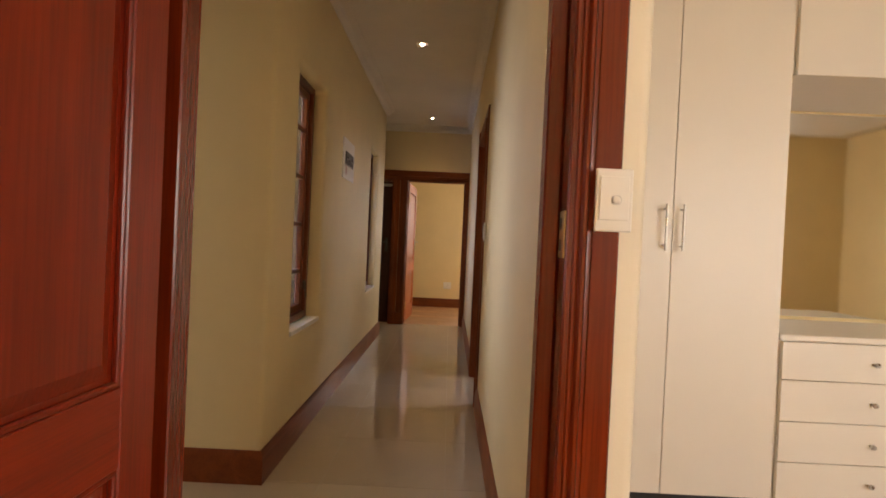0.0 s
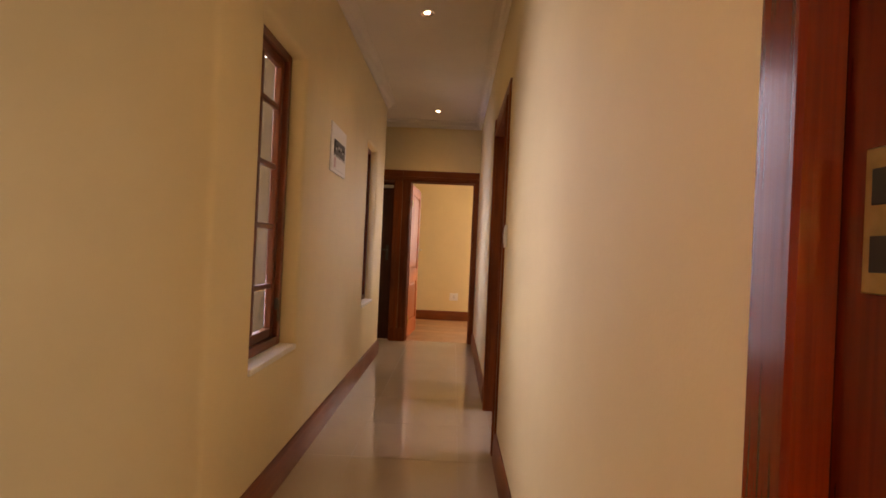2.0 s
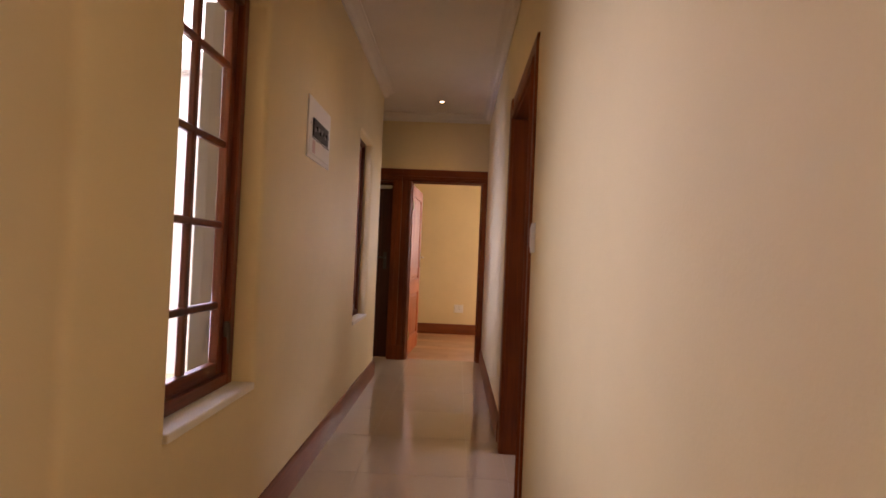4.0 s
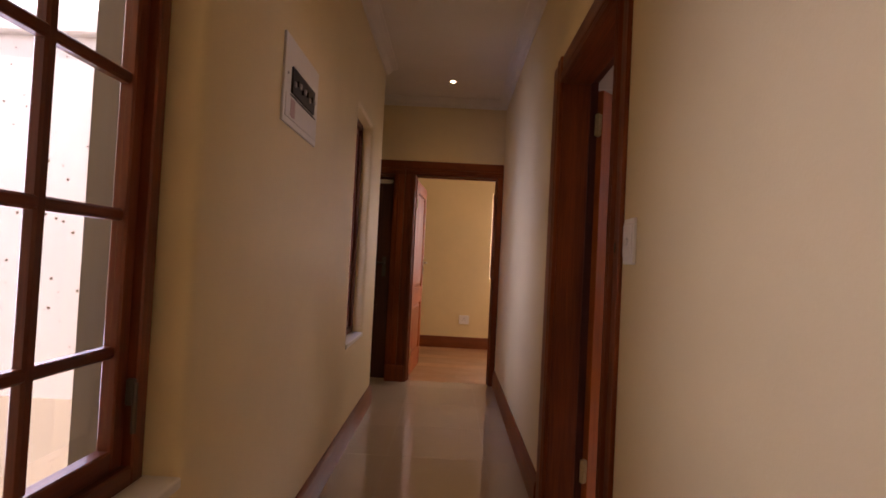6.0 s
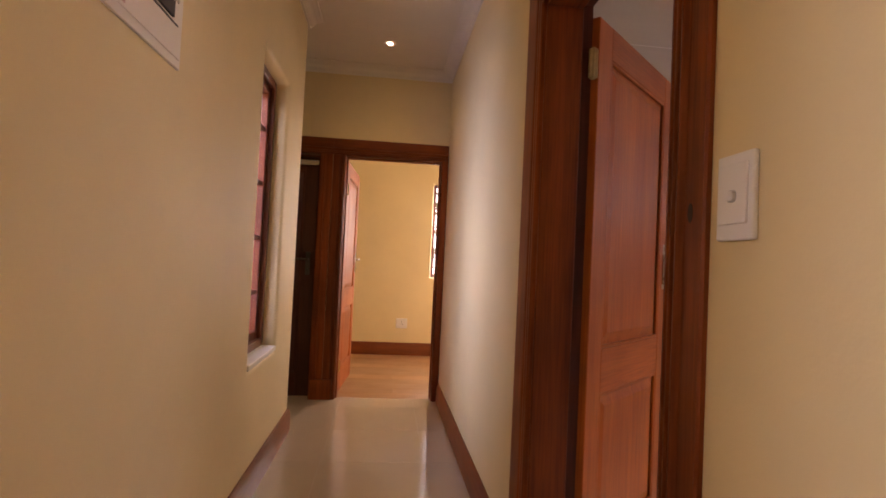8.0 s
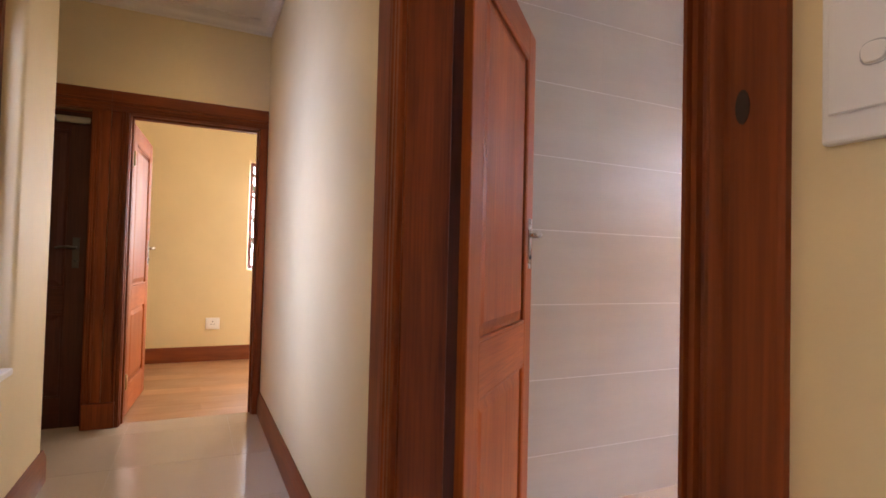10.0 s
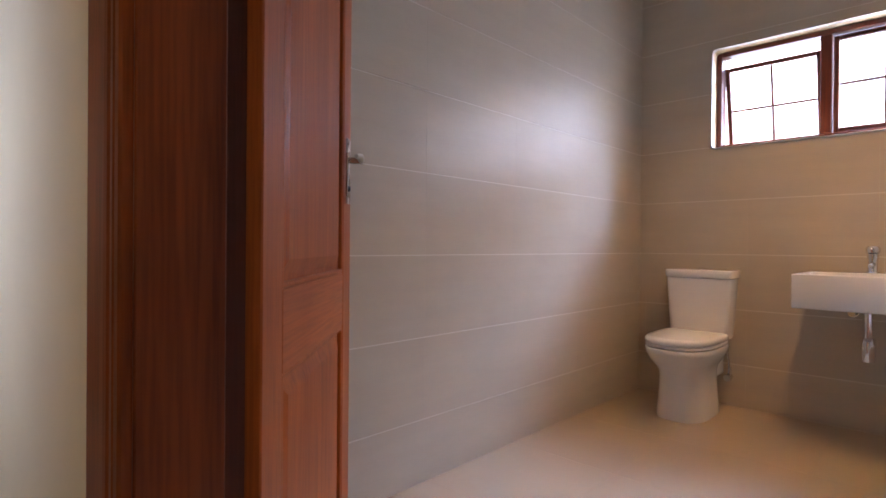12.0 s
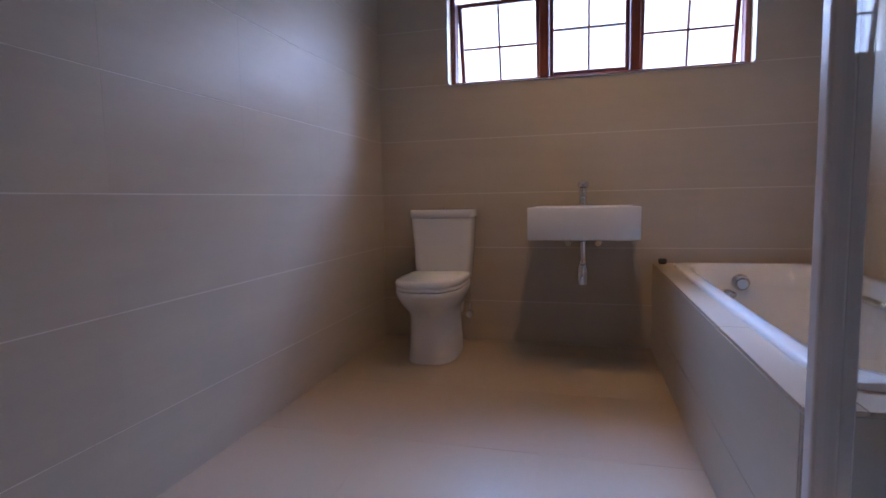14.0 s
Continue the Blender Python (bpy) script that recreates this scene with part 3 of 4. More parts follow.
for z in (1.192, 1.236):
    part("latch_hole", boxed(0.3772, 0.3795, 1.202, 1.219, z - 0.012, z + 0.012, bevel=0.0004), BLACK, strike, "dark square latch hole")

# Bathroom door, open into the bathroom
d2 = thing("door_2", "orange-brown varnished panel door standing open, with its frame", "door", kind="structure")
jambs(d2, "y", XR - 0.004, 0.518, 4.002, 4.825, 2.045, FRAME, None, 0.036, 0.028)
part("stop_bead", boxed(0.44, 0.50, 4.002, 4.014, 0, 2.033, bevel=0.003), FRAME[2], d2)
# Dark strips in the rebate paint in the black shade of the gap.
part("rebate", boxed(0.5185, 0.556, 4.843, 4.8545, 0, 2.074), SHADED[2], d2, "rebate strip behind the hinges, dark for the gap's shade")
part("rebate", boxed(0.5185, 0.556, 3.9655, 3.977, 0, 2.074), SHADED[2], d2)
part("rebate", boxed(0.5185, 0.556, 3.9775, 4.8425, 2.063, 2.0745), SHADED[1], d2)
casing_leg(d2, "y", XR, -1, 3.996, -1, 2.05, 0.098, 0.016, FRAME)
casing_leg(d2, "y", XR, -1, 4.832, 1, 2.175, 0.208, 0.016, FRAME, False)
casing_head(d2, "y", XR, -1, 3.996, 4.832, 2.05, 0.125, 0.016, FRAME, None, 4.8315)
door_leaf(d2, pose(0.575, 4.825, 0.004, 0, 0, 44), LEAF, handle_z=1.225)
hinges(d2, [(0.556, 4.826, 0.28), (0.556, 4.826, 1.86)], (0.03, 0.012, 0.1))
ellipse = [(3.935 + 0.0070 * math.cos(i * math.pi / 8), 1.262 + 0.016 * math.sin(i * math.pi / 8)) for i in range(16)]
part("knot", loft(bmesh.new(), [[(XR - 0.008, y, z) for y, z in ellipse], [(XR - 0.0127, y, z) for y, z in ellipse]]), KNOT, d2, "dark knot in the wood")

# Far room's door, open into the room, and the closed door beside it
d3 = thing("door_3", "orange-brown varnished panel door standing open, with a dark frame", "door", kind="structure")
jambs(d3, "x", YE - 0.004, YE + 0.16, -0.470, 0.335, 2.045, FRAME, (YE + 0.05, YE + 0.10), 0.026, 0.026)
casing_leg(d3, "x", YE, -1, -0.476, -1, 2.05, 0.104, 0.018, FRAME, False)
casing_head(d3, "x", YE, -1, -0.476, 0.341, 2.05, 0.135, 0.018, FRAME, -0.5805, XR - 0.002)
part("plinth_block", boxed(-0.682, -0.500, YE - 0.031, YE - 0.0005, 0, 0.165, bevel=0.004), FRAME[2], d3)
part("casing", boxed(0.341, XR - 0.002, YE - 0.02, YE, 0, 2.05, bevel=0.004), FRAME[2], d3)
door_leaf(d3, pose(-0.462, YE + 0.165, 0.004, 0, 0, 86), LEAF, handle_z=1.17)
hinges(d3, [(-0.466, YE + 0.162, 0.25), (-0.466, YE + 0.162, 1.78)], (0.03, 0.012, 0.1))

d4 = thing("door_4", "varnished panel door, closed, with its frame, dark brown for lack of light", "door", kind="structure")
jambs(d4, "x", YE - 0.004, YE + 0.15, -1.52, -0.690, 2.045, FRAME, (YE + 0.085, YE + 0.12), 0.026, 0.026)
casing_leg(d4, "x", YE, -1, -0.684, 1, 2.05, 0.102, 0.018, FRAME, False)
casing_leg(d4, "x", YE, -1, -1.526, -1, 2.05, 0.10, 0.018, FRAME)
casing_head(d4, "x", YE, -1, -1.526, -0.684, 2.05, 0.135, 0.018, FRAME, None, -0.5815)
# The unlit leaf's darkness is put into its wood colour.
door_leaf(d4, pose(-1.515, YE + 0.042, 0.004), SHADED, w=0.82, handle_z=1.15, metal=DULL)
bm = boxed(-0.88, -0.70, YE + 0.006, YE + 0.026, 1.950, 1.990, bevel=0.004)
rod(bm, (-0.90, YE + 0.016, 1.98), (-0.70, YE + 0.010, 1.975), 0.009)
part("door_closer_arm", bm, BRUSHED, d4, "pale metal closer arm across the top", 40)


# ---------- windows ----------
def glazed(name, parent, along, at, u0, u1, z0, z1, cols, rows, mats, bar=0.020, rail=0.042, thick=0.036):
    """A sash in the plane at: stiles, rails, glazing bars and panes."""
    def bx(nm, a, b, c, d, t, mat, parent_ob, bev=0.004, label=""):
        args = (a, b, at - t / 2, at + t / 2, c, d) if along == "x" else (at - t / 2, at + t / 2, a, b, c, d)
        return part(nm, boxed(*args, bevel=bev), mat, parent_ob, label)
    ha = mats[0 if along == "x" else 1]
    sash = bx("sash", u0, u0 + rail, z0, z1, thick, mats[2], parent)
    bx("stile", u1 - rail, u1, z0, z1, thick, mats[2], sash)
    bx("rail", u0 + rail, u1 - rail, z0, z0 + rail * 1.15, thick - 0.001, ha, sash)
    bx("rail", u0 + rail, u1 - rail, z1 - rail, z1, thick - 0.001, ha, sash)
    a, b, c, d = u0 + rail, u1 - rail, z0 + rail * 1.15, z1 - rail
    us = [a + (b - a) * i / cols for i in range(cols + 1)]
    zs = rows if isinstance(rows, list) else [c + (d - c) * i / rows for i in range(rows + 1)]
    rows = len(zs) - 1
    for u in us[1:-1]:
        bx("glazing_bar", u - bar / 2, u + bar / 2, c, d, thick * 0.75, mats[2], sash, 0.005)
    for z in zs[1:-1]:
        bx("glazing_bar", a, b, z - bar / 2, z + bar / 2, thick * 0.72, ha, sash, 0.005)
    for i in range(cols):
        for j in range(rows):
            p = bx("pane", us[i] + 0.002, us[i + 1] - 0.002, zs[j] + 0.002, zs[j + 1] - 0.002, 0.004, GLASS, sash, 0)
            p.visible_shadow = False
    return sash


def frame_bars(parent, along, at, u0, u1, z0, z1, w, thick, mats):
    def bx(a, b, c, d, mat):
        args = (a, b, at - thick / 2, at + thick / 2, c, d) if along == "x" else (at - thick / 2, at + thick / 2, a, b, c, d)
        part("window_frame", boxed(*args, bevel=0.004), mat, parent)
    ha = mats[0 if along == "x" else 1]
    bx(u0, u0 + w, z0, z1, mats[2])
    bx(u1 - w, u1, z0, z1, mats[2])
    bx(u0 + w, u1 - w, z0, z0 + w, ha)
    bx(u0 + w, u1 - w, z1 - w, z1, ha)


WIN = [wood("window_wood_" + a, (0.085, 0.017, 0.008), (0.23, 0.056, 0.020), i, 0.30, 0.12, 0.35) for i, a in enumerate("xyz")]
for n, (u0, u1, f0, fx) in enumerate(((3.02, 3.652, 2.980, -0.822), (5.645, 6.256, 5.589, -0.815))):
    w = thing("window_%d" % (n + 1), "narrow red-brown wooden window with ten small panes", "window", kind="structure")
    frame_bars(w, "y", fx, f0, u1 - 0.003 - 0.018 * (n == 0), 0.657, 2.160, 0.045, 0.075, WIN)
    glazed("sash", w, "y", fx - 0.003, f0 + 0.047, u1 - 0.050 - 0.018 * (n == 0), 0.700, 2.116, 2, [0.716, 0.962, 1.263, 1.565, 1.868, 2.074], WIN, 0.026, 0.042)
    part("window_sill", boxed(fx, XL + 0.004, u0 + 0.003, u1 - 0.003, 0.6285, 0.6565, bevel=0.004), CEILING, w, "white painted inner sill")
    # The outer reveal's shade is held in its dark grey colour.
    part("outer_reveal", boxed(-0.965, fx - 0.040, u1 - 0.0205, u1 - 0.0005, 0.658, 2.150, bevel=0.002), SHADE_AND_JOINT_GREY, w, "plastered outer reveal, its shade put into dark grey")
    if n == 0:
        bm = boxed(fx + 0.021, fx + 0.041, u1 - 0.085, u1 - 0.073, 0.84, 0.90, bevel=0.003)
        rod(bm, (fx + 0.040, u1 - 0.079, 0.89), (fx + 0.046, u1 - 0.086, 0.78), 0.006)
        part("casement_stay", bm, DULL, w, "dull dark metal casement fastener", 40)

w3 = thing("window_3", "wide high wooden window with three lights, two of them tilted open", "window", kind="structure")
WY = [3.435, 4.035, 4.560, 5.137]
frame_bars(w3, "y", XW + 0.125, 3.435, 5.137, 1.605, 2.225, 0.030, 0.09, WIN)
for y in WY[1:3]:
    part("mullion", boxed(XW + 0.08, XW + 0.17, y - 0.028, y + 0.028, 1.635, 2.195, bevel=0.004), WIN[2], w3)
for n, (a, b) in enumerate(zip(WY, WY[1:])):
    lo, hi = a + (0.032 if n == 0 else 0.030), b - (0.032 if n == 2 else 0.030)
    s = glazed("sash", w3, "y", 0.0, lo, hi, 1.637 - 2.190, 0.0, 2, 2, WIN, 0.014, 0.026, 0.032)
    s.matrix_local = pose(XW + 0.14, 0, 2.190, 0, 0, 0) if n == 1 else pose(XW + 0.150, 0, 2.135, 0, -12, 0)
part("window_sill", boxed(XW + 0.002, XW + 0.08, 3.437, 5.135, 1.600, 1.6045 + 0.004), CEILING, w3, "white painted reveal")

w4 = thing("window_4", "wooden window with small panes before green leaves", "window", kind="structure")
frame_bars(w4, "x", 10.02, 0.475, 1.60, 0.995, 2.197, 0.016, 0.05, WIN)
glazed("sash", w4, "x", 10.02, 0.493, 1.582, 1.013, 2.179, 4, 4, WIN, 0.018, 0.022)
w5 = thing("window_5", "unseen wooden bedroom window with small panes", "window", kind="structure")
frame_bars(w5, "x", BACK - 0.12, 1.9, 4.3, 0.655, 2.148, 0.05, 0.07, WIN)
glazed("sash", w5, "x", BACK - 0.12, 1.952, 4.248, 0.707, 2.096, 6, 4, WIN)
# Unseen window, added to fill the opening of the lobby fill light.
w7 = thing("window_7", "unseen lobby window with small panes, added for its light", "window", kind="structure")
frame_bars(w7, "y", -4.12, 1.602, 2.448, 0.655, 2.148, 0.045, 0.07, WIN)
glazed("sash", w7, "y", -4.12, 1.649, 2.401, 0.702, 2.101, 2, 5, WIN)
# Unseen window, added as the opening for the west fill light.
w8 = thing("window_8", "unseen wooden bedroom window with small panes", "window", kind="structure")
frame_bars(w8, "y", -2.42, -1.048, 0.348, 0.655, 2.148, 0.045, 0.07, WIN)
glazed("sash", w8, "y", -2.42, -1.001, 0.301, 0.702, 2.101, 4, 4, WIN)
# Unseen east window, added as the opening for that fill.
w6 = thing("window_6", "unseen far room window with small panes, added for its light", "window", kind="structure")
frame_bars(w6, "y", 3.12, 8.4, 9.6, 0.905, 2.098, 0.05, 0.07, WIN)
glazed("sash", w6, "y", 3.12, 8.452, 9.548, 0.957, 2.046, 4, 4, WIN)

# ---------- corridor things ----------


def downlight(place, group="downlights in the ceiling"):
    d = thing("downlight", "small round recessed downlight, lit, with a pale rim", "ceiling lamp", pose(*place), group)
    bm = bmesh.new()
    n = 28
    prof = [(0.018, -0.001), (0.034, -0.006), (0.043, -0.007), (0.046, -0.003), (0.046, 0.0)]
    loft(bm, [[(r * math.cos(2 * math.pi * i / n), r * math.sin(2 * math.pi * i / n), z) for i in range(n)] for r, z in prof], False)
    part("rim", bm, BRUSHED, d, "", 50)
    part("bulb", loft(bmesh.new(), [oval(0, 0, -0.004, 0.009, 0.009), oval(0, 0, -0.003, 0.014, 0.014), oval(0, 0, -0.0005, 0.018, 0.018)]), BULB, d, "glowing halogen bulb", 50)


for p in DOWNLIGHTS:
    downlight(p)

box1 = thing("distribution_board", "white metal circuit breaker board set flat on the wall", "fuse box", pose(XL, 4.420, 1.815))
part("cover", boxed(0, 0.010, -0.222, 0.222, -0.157, 0.157, bevel=0.003, seg=2), LACQUER, box1)
door = part("door", boxed(0.010, 0.0135, -0.205, 0.205, -0.135, -0.052, bevel=0.0015), LACQUER, box1)
part("breaker_strip", boxed(0.010, 0.018, -0.150, 0.150, -0.040, 0.055, bevel=0.002), BLACK, box1, "black row of circuit breakers")
for i in range(9):
    y = -0.130 + i * 0.0325
    part("breaker_switch", boxed(0.018, 0.025, y - 0.008, y + 0.008, -0.002 if i % 3 else -0.014, 0.018 if i % 3 else 0.004, bevel=0.002), BLACK if i % 2 else GREY_LABEL, box1)
part("label", boxed(0.0135, 0.0142, -0.152, -0.100, -0.125, -0.060), PINK_LABEL, door, "faded reddish label")
for y, z in ((-0.185, 0.02), (0.185, 0.02)):
    part("screw", rod(bmesh.new(), (0.009, y, z), (0.012, y, z), 0.006), BRUSHED, box1, "", 40)
# A solid dark strip stands in for the shade of the flap's gap.
part("seam", boxed(0.010, 0.0115, -0.155, 0.19, -0.049, -0.044), RUBBER, box1, "dark strip painted as the shaded gap above the flap")


def light_switch(m, half=0.0395):
    """A wall switch that faces -y in its own frame."""
    s = thing("light_switch", "white plastic wall light switch with one rocker", "light switch", m, "wall light switches")
    part("plate", boxed(-0.0395, half, -0.010, 0, -0.0625, 0.0625, bevel=0.003, seg=2), PLASTIC, s)
    part("cover", boxed(-0.033, half - 0.0085, -0.0135, -0.010, -0.040, 0.047, bevel=0.0012), PLASTIC, s)
    bm = bmesh.new()
    rings = [[(x, y, z) for x, z, _ in oval(0, 0, 0, r, r * 0.92, 2.6, 24)] for y, r in ((-0.0135, 0.0085), (-0.0170, 0.0080), (-0.0178, 0.0060))]
    loft(bm, rings)
    part("rocker", bm, PLASTIC, s, "", 50)
    ringm = bmesh.new()
    rings = [[(x, y, z) for x, z, _ in oval(0, 0, 0, r, r * 0.92, 2.6, 24)] for y, r in ((-0.0134, 0.0103), (-0.0140, 0.0101), (-0.0140, 0.0092), (-0.0134, 0.0090))]
    loft(ringm, rings, False)
    part("rocker_ring", ringm, GREY_LABEL, s, "", 50)
    return s


light_switch(pose(0.4745, 1.176, 1.285), 0.034)
light_switch(pose(XR, 3.830, 1.276, 0, 0, -90))

sock = thing("wall_socket", "white plastic wall socket low on the wall", "socket", pose(0.139, 9.88, 0.40))
part("plate", boxed(-0.07, 0.07, -0.010, 0, -0.062, 0.062, bevel=0.003), PLASTIC, sock)
part("insert", boxed(-0.05, 0.05, -0.0125, -0.010, -0.045, 0.045, bevel=0.001), PLASTIC, sock)
for x, z in ((0, 0.02), (-0.014, -0.008), (0.014, -0.008)):
    part("hole", rod(bmesh.new(), (x, -0.0123, z), (x, -0.0131, z), 0.005), BLACK, sock)
part("rocker", boxed(0.030, 0.044, -0.0155, -0.0125, -0.03, -0.01, bevel=0.001), PLASTIC, sock)

# ---------- bathroom ----------
toilet = thing("toilet", "white ceramic close-coupled toilet standing on the floor by the wall", "toilet", pose(XW - 0.006, 5.155, 0, 0, 0, -90))
# Its own frame: x across, y towards the wall at 0, front at negative y
part("cistern", loft(bmesh.new(), [oval(0, -0.095, 0.43, 0.165, 0.085, 7), oval(0, -0.095, 0.50, 0.172, 0.088, 8), oval(0, -0.095, 0.79, 0.190, 0.090, 9)]), CERAMIC, toilet, "", 40)
part("cistern_lid", loft(bmesh.new(), [oval(0, -0.095, 0.792, 0.193, 0.092, 9), oval(0, -0.095, 0.797, 0.199, 0.095, 9), oval(0, -0.095, 0.833, 0.199, 0.095, 9), oval(0, -0.095, 0.842, 0.193, 0.089, 8)]), CERAMIC, toilet, "", 40)
part("flush_button", rod(bmesh.new(), (0, -0.095, 0.842), (0, -0.095, 0.848), 0.022), CHROME, toilet, "chrome flush button", 40)


def egg(cy, z, rx, ry, flat=0.0, n=40, back=None):
    """A bowl section: a rounded front at -y and a squarer back."""
    out = []
    for i in range(n):
        a = 2 * math.pi * i / n
        c, s = math.cos(a), math.sin(a)
        p = 2.7 if s < 0 else 4.5
        out.append((rx * math.copysign(abs(c) ** (2 / p), c), cy + ry * math.copysign(abs(s) ** (2 / p), s), z))
    return out


part("bowl", loft(bmesh.new(), [egg(-0.335, 0.0, 0.140, 0.216), egg(-0.335, 0.012, 0.142, 0.218), egg(-0.334, 0.10, 0.134, 0.208), egg(-0.335, 0.19, 0.128, 0.203), egg(-0.337, 0.25, 0.127, 0.207),
     egg(-0.340, 0.28, 0.132, 0.215), egg(-0.350, 0.31, 0.149, 0.238), egg(-0.359, 0.345, 0.171, 0.264), egg(-0.364, 0.380, 0.184, 0.283), egg(-0.366, 0.405, 0.187, 0.289), egg(-0.366, 0.412, 0.183, 0.285)]), CERAMIC, toilet, "", 50)
part("bowl_back", boxed(-0.11, 0.11, -0.20, -0.002, 0.19, 0.432, bevel=0.025, seg=3), CERAMIC, toilet, "", 50)
part("seat", loft(bmesh.new(), [egg(-0.37, 0.415, 0.181, 0.272), egg(-0.37, 0.419, 0.186, 0.278), egg(-0.37, 0.430, 0.186, 0.278), egg(-0.37, 0.433, 0.183, 0.274)]), CERAMIC, toilet, "", 50)
part("seat_lid", loft(bmesh.new(), [egg(-0.37, 0.437, 0.184, 0.276), egg(-0.37, 0.441, 0.188, 0.280), egg(-0.37, 0.456, 0.188, 0.280), egg(-0.37, 0.466, 0.180, 0.271), egg(-0.37, 0.470, 0.150, 0.235)]), CERAMIC, toilet, "", 50)
bm = bmesh.new()
rod(bm, (0.15, -0.02, 0.19), (0.15, -0.07, 0.19), 0.014)
rod(bm, (0.15, -0.07, 0.19), (0.15, -0.10, 0.19), 0.022, 0.020)
rod(bm, (0.15, -0.05, 0.17), (0.15, -0.05, 0.25), 0.010)
rod(bm, (0.15, -0.05, 0.25), (0.14, -0.09, 0.44), 0.006)
part("supply_valve", bm, CHROME, toilet, "chrome water supply valve", 40)

basin = thing("wash_basin", "white rectangular ceramic basin hung on the tiled wall", "wash basin", pose(XW - 0.002, 4.326, 0, 0, 0, -90))
BW, BD, B0, B1 = 0.276, 0.535, 0.684, 0.853
bm = boxed(-BW, BW, -BD, 0, B0, B1)
top = max(bm.faces, key=lambda f: f.calc_center_median().z)
bmesh.ops.inset_region(bm, faces=[top], thickness=0.018)
for v in top.verts:
    if v.co.y > -0.1:
        v.co.y = -0.135
ret = bmesh.ops.extrude_face_region(bm, geom=[top])
low = [v for v in ret["geom"] if isinstance(v, bmesh.types.BMVert)]
bmesh.ops.delete(bm, geom=[top], context="FACES")
for v in low:
    v.co.z -= 0.115
    v.co.x *= 0.86
    v.co.y = -0.30 + (v.co.y + 0.30) * 0.82
bmesh.ops.bevel(bm, geom=[e for e in bm.edges], offset=0.007, segments=3, profile=0.5, affect="EDGES")
part("bowl", bm, CERAMIC, basin, "", 40)
bm = bmesh.new()
rod(bm, (0, -0.245, B1 - 0.113), (0, -0.245, B1 - 0.108), 0.024)
part("drain", bm, CHROME, basin, "chrome drain", 40)
bm = bmesh.new()
rod(bm, (0, -0.128, B1 - 0.034), (0, -0.142, B1 - 0.036), 0.011)
part("overflow", bm, CHROME, basin, "", 40)
tap = thing("basin_tap", "chrome mixer tap on the basin's rim", "tap", pose(XW - 0.002, 4.326, B1, 0, 0, -90))
bm = bmesh.new()
loft(bm, [oval(0, -0.085, z, r, r) for z, r in ((0, 0.028), (0.006, 0.028), (0.009, 0.022), (0.06, 0.020), (0.088, 0.024), (0.098, 0.022))])
rod(bm, (0, -0.09, 0.048), (0, -0.185, 0.040), 0.013, 0.011)
rod(bm, (0, -0.178, 0.042), (0, -0.180, 0.025), 0.011)
part("body", bm, CHROME, tap, "", 40)
bm = bmesh.new()
loft(bm, [oval(0, -0.085, z, r, r) for z, r in ((0.100, 0.019), (0.106, 0.030), (0.128, 0.031), (0.138, 0.024), (0.142, 0.008))])
box(bm, -0.006, 0.006, -0.16, -0.08, 0.122, 0.131, bevel=0.003)
part("lever", bm, CHROME, tap, "", 40)
trap = thing("basin_trap", "chrome bottle trap under the basin", "waste pipe", pose(XW - 0.002, 4.326, 0, 0, 0, -90))
bm = bmesh.new()
rod(bm, (0, -0.245, B0 + 0.002), (0, -0.245, 0.53), 0.017)
part("pipe", bm, CHROME, trap, "", 40)
part("collar", loft(bmesh.new(), [oval(0, -0.245, z, r, r) for z, r in ((0.655, 0.022), (0.66, 0.025), (0.685, 0.025), (0.69, 0.020))]), CHROME, trap, "", 40)
part("bottle", loft(bmesh.new(), [oval(0, -0.245, z, r, r) for z, r in ((0.412, 0.012), (0.418, 0.026), (0.445, 0.029), (0.50, 0.029), (0.53, 0.022), (0.535, 0.018))]), CHROME, trap, "", 40)
part("wall_pipe", rod(bmesh.new(), (0, -0.245, 0.495), (0, -0.012, 0.495), 0.014), CHROME, trap, "", 40)
for x in (-0.085, 0.085):
    v = thing("angle_valve", "small chrome angle valve on the wall under the basin", "valve", pose(XW - 0.002, 4.326 + x, 0.635, 0, 0, -90), "angle valves under the basin")
    bm = bmesh.new()
    rod(bm, (0, -0.012, 0), (0, -0.07, 0), 0.011)
    rod(bm, (0, -0.045, 0), (0, -0.045, 0.05), 0.008)
    rod(bm, (0, -0.011, 0), (0, -0.018, 0), 0.024)
    part("body", bm, CHROME, v, "", 40)
    part("knob", rod(bmesh.new(), (0, -0.07, 0), (0, -0.095, 0), 0.018, 0.016), CHROME, v, "", 40)

# Bath: a tiled surround with a sunk tub
BX0, BY1, BZ = 1.575, 3.935, 0.512
sur = tagged(finish("bath_surround", wall_mesh("x", BY1 - 0.10, BY1 - 0.010, BX0, XW, 0, BZ - 0.010), GROUT), "beige tiled bath surround with a pale ledge", "bath surround", "", "structure")
bm = boxed(BX0, BX0 + 0.10, YS, BY1 - 0.10, 0, BZ - 0.010)
part("end_wall", bm, GROUT, sur)
tx0, tx1, ty0, ty1 = BX0 + 0.105, XW - 0.09, YS + 0.05, BY1 - 0.085
tub = thing("bathtub", "white acrylic bathtub sunk into a tiled ledge", "bathtub", pose((tx0 + tx1) / 2, (ty0 + ty1) / 2, 0))
hx, hy = (tx1 - tx0) / 2, (ty1 - ty0) / 2
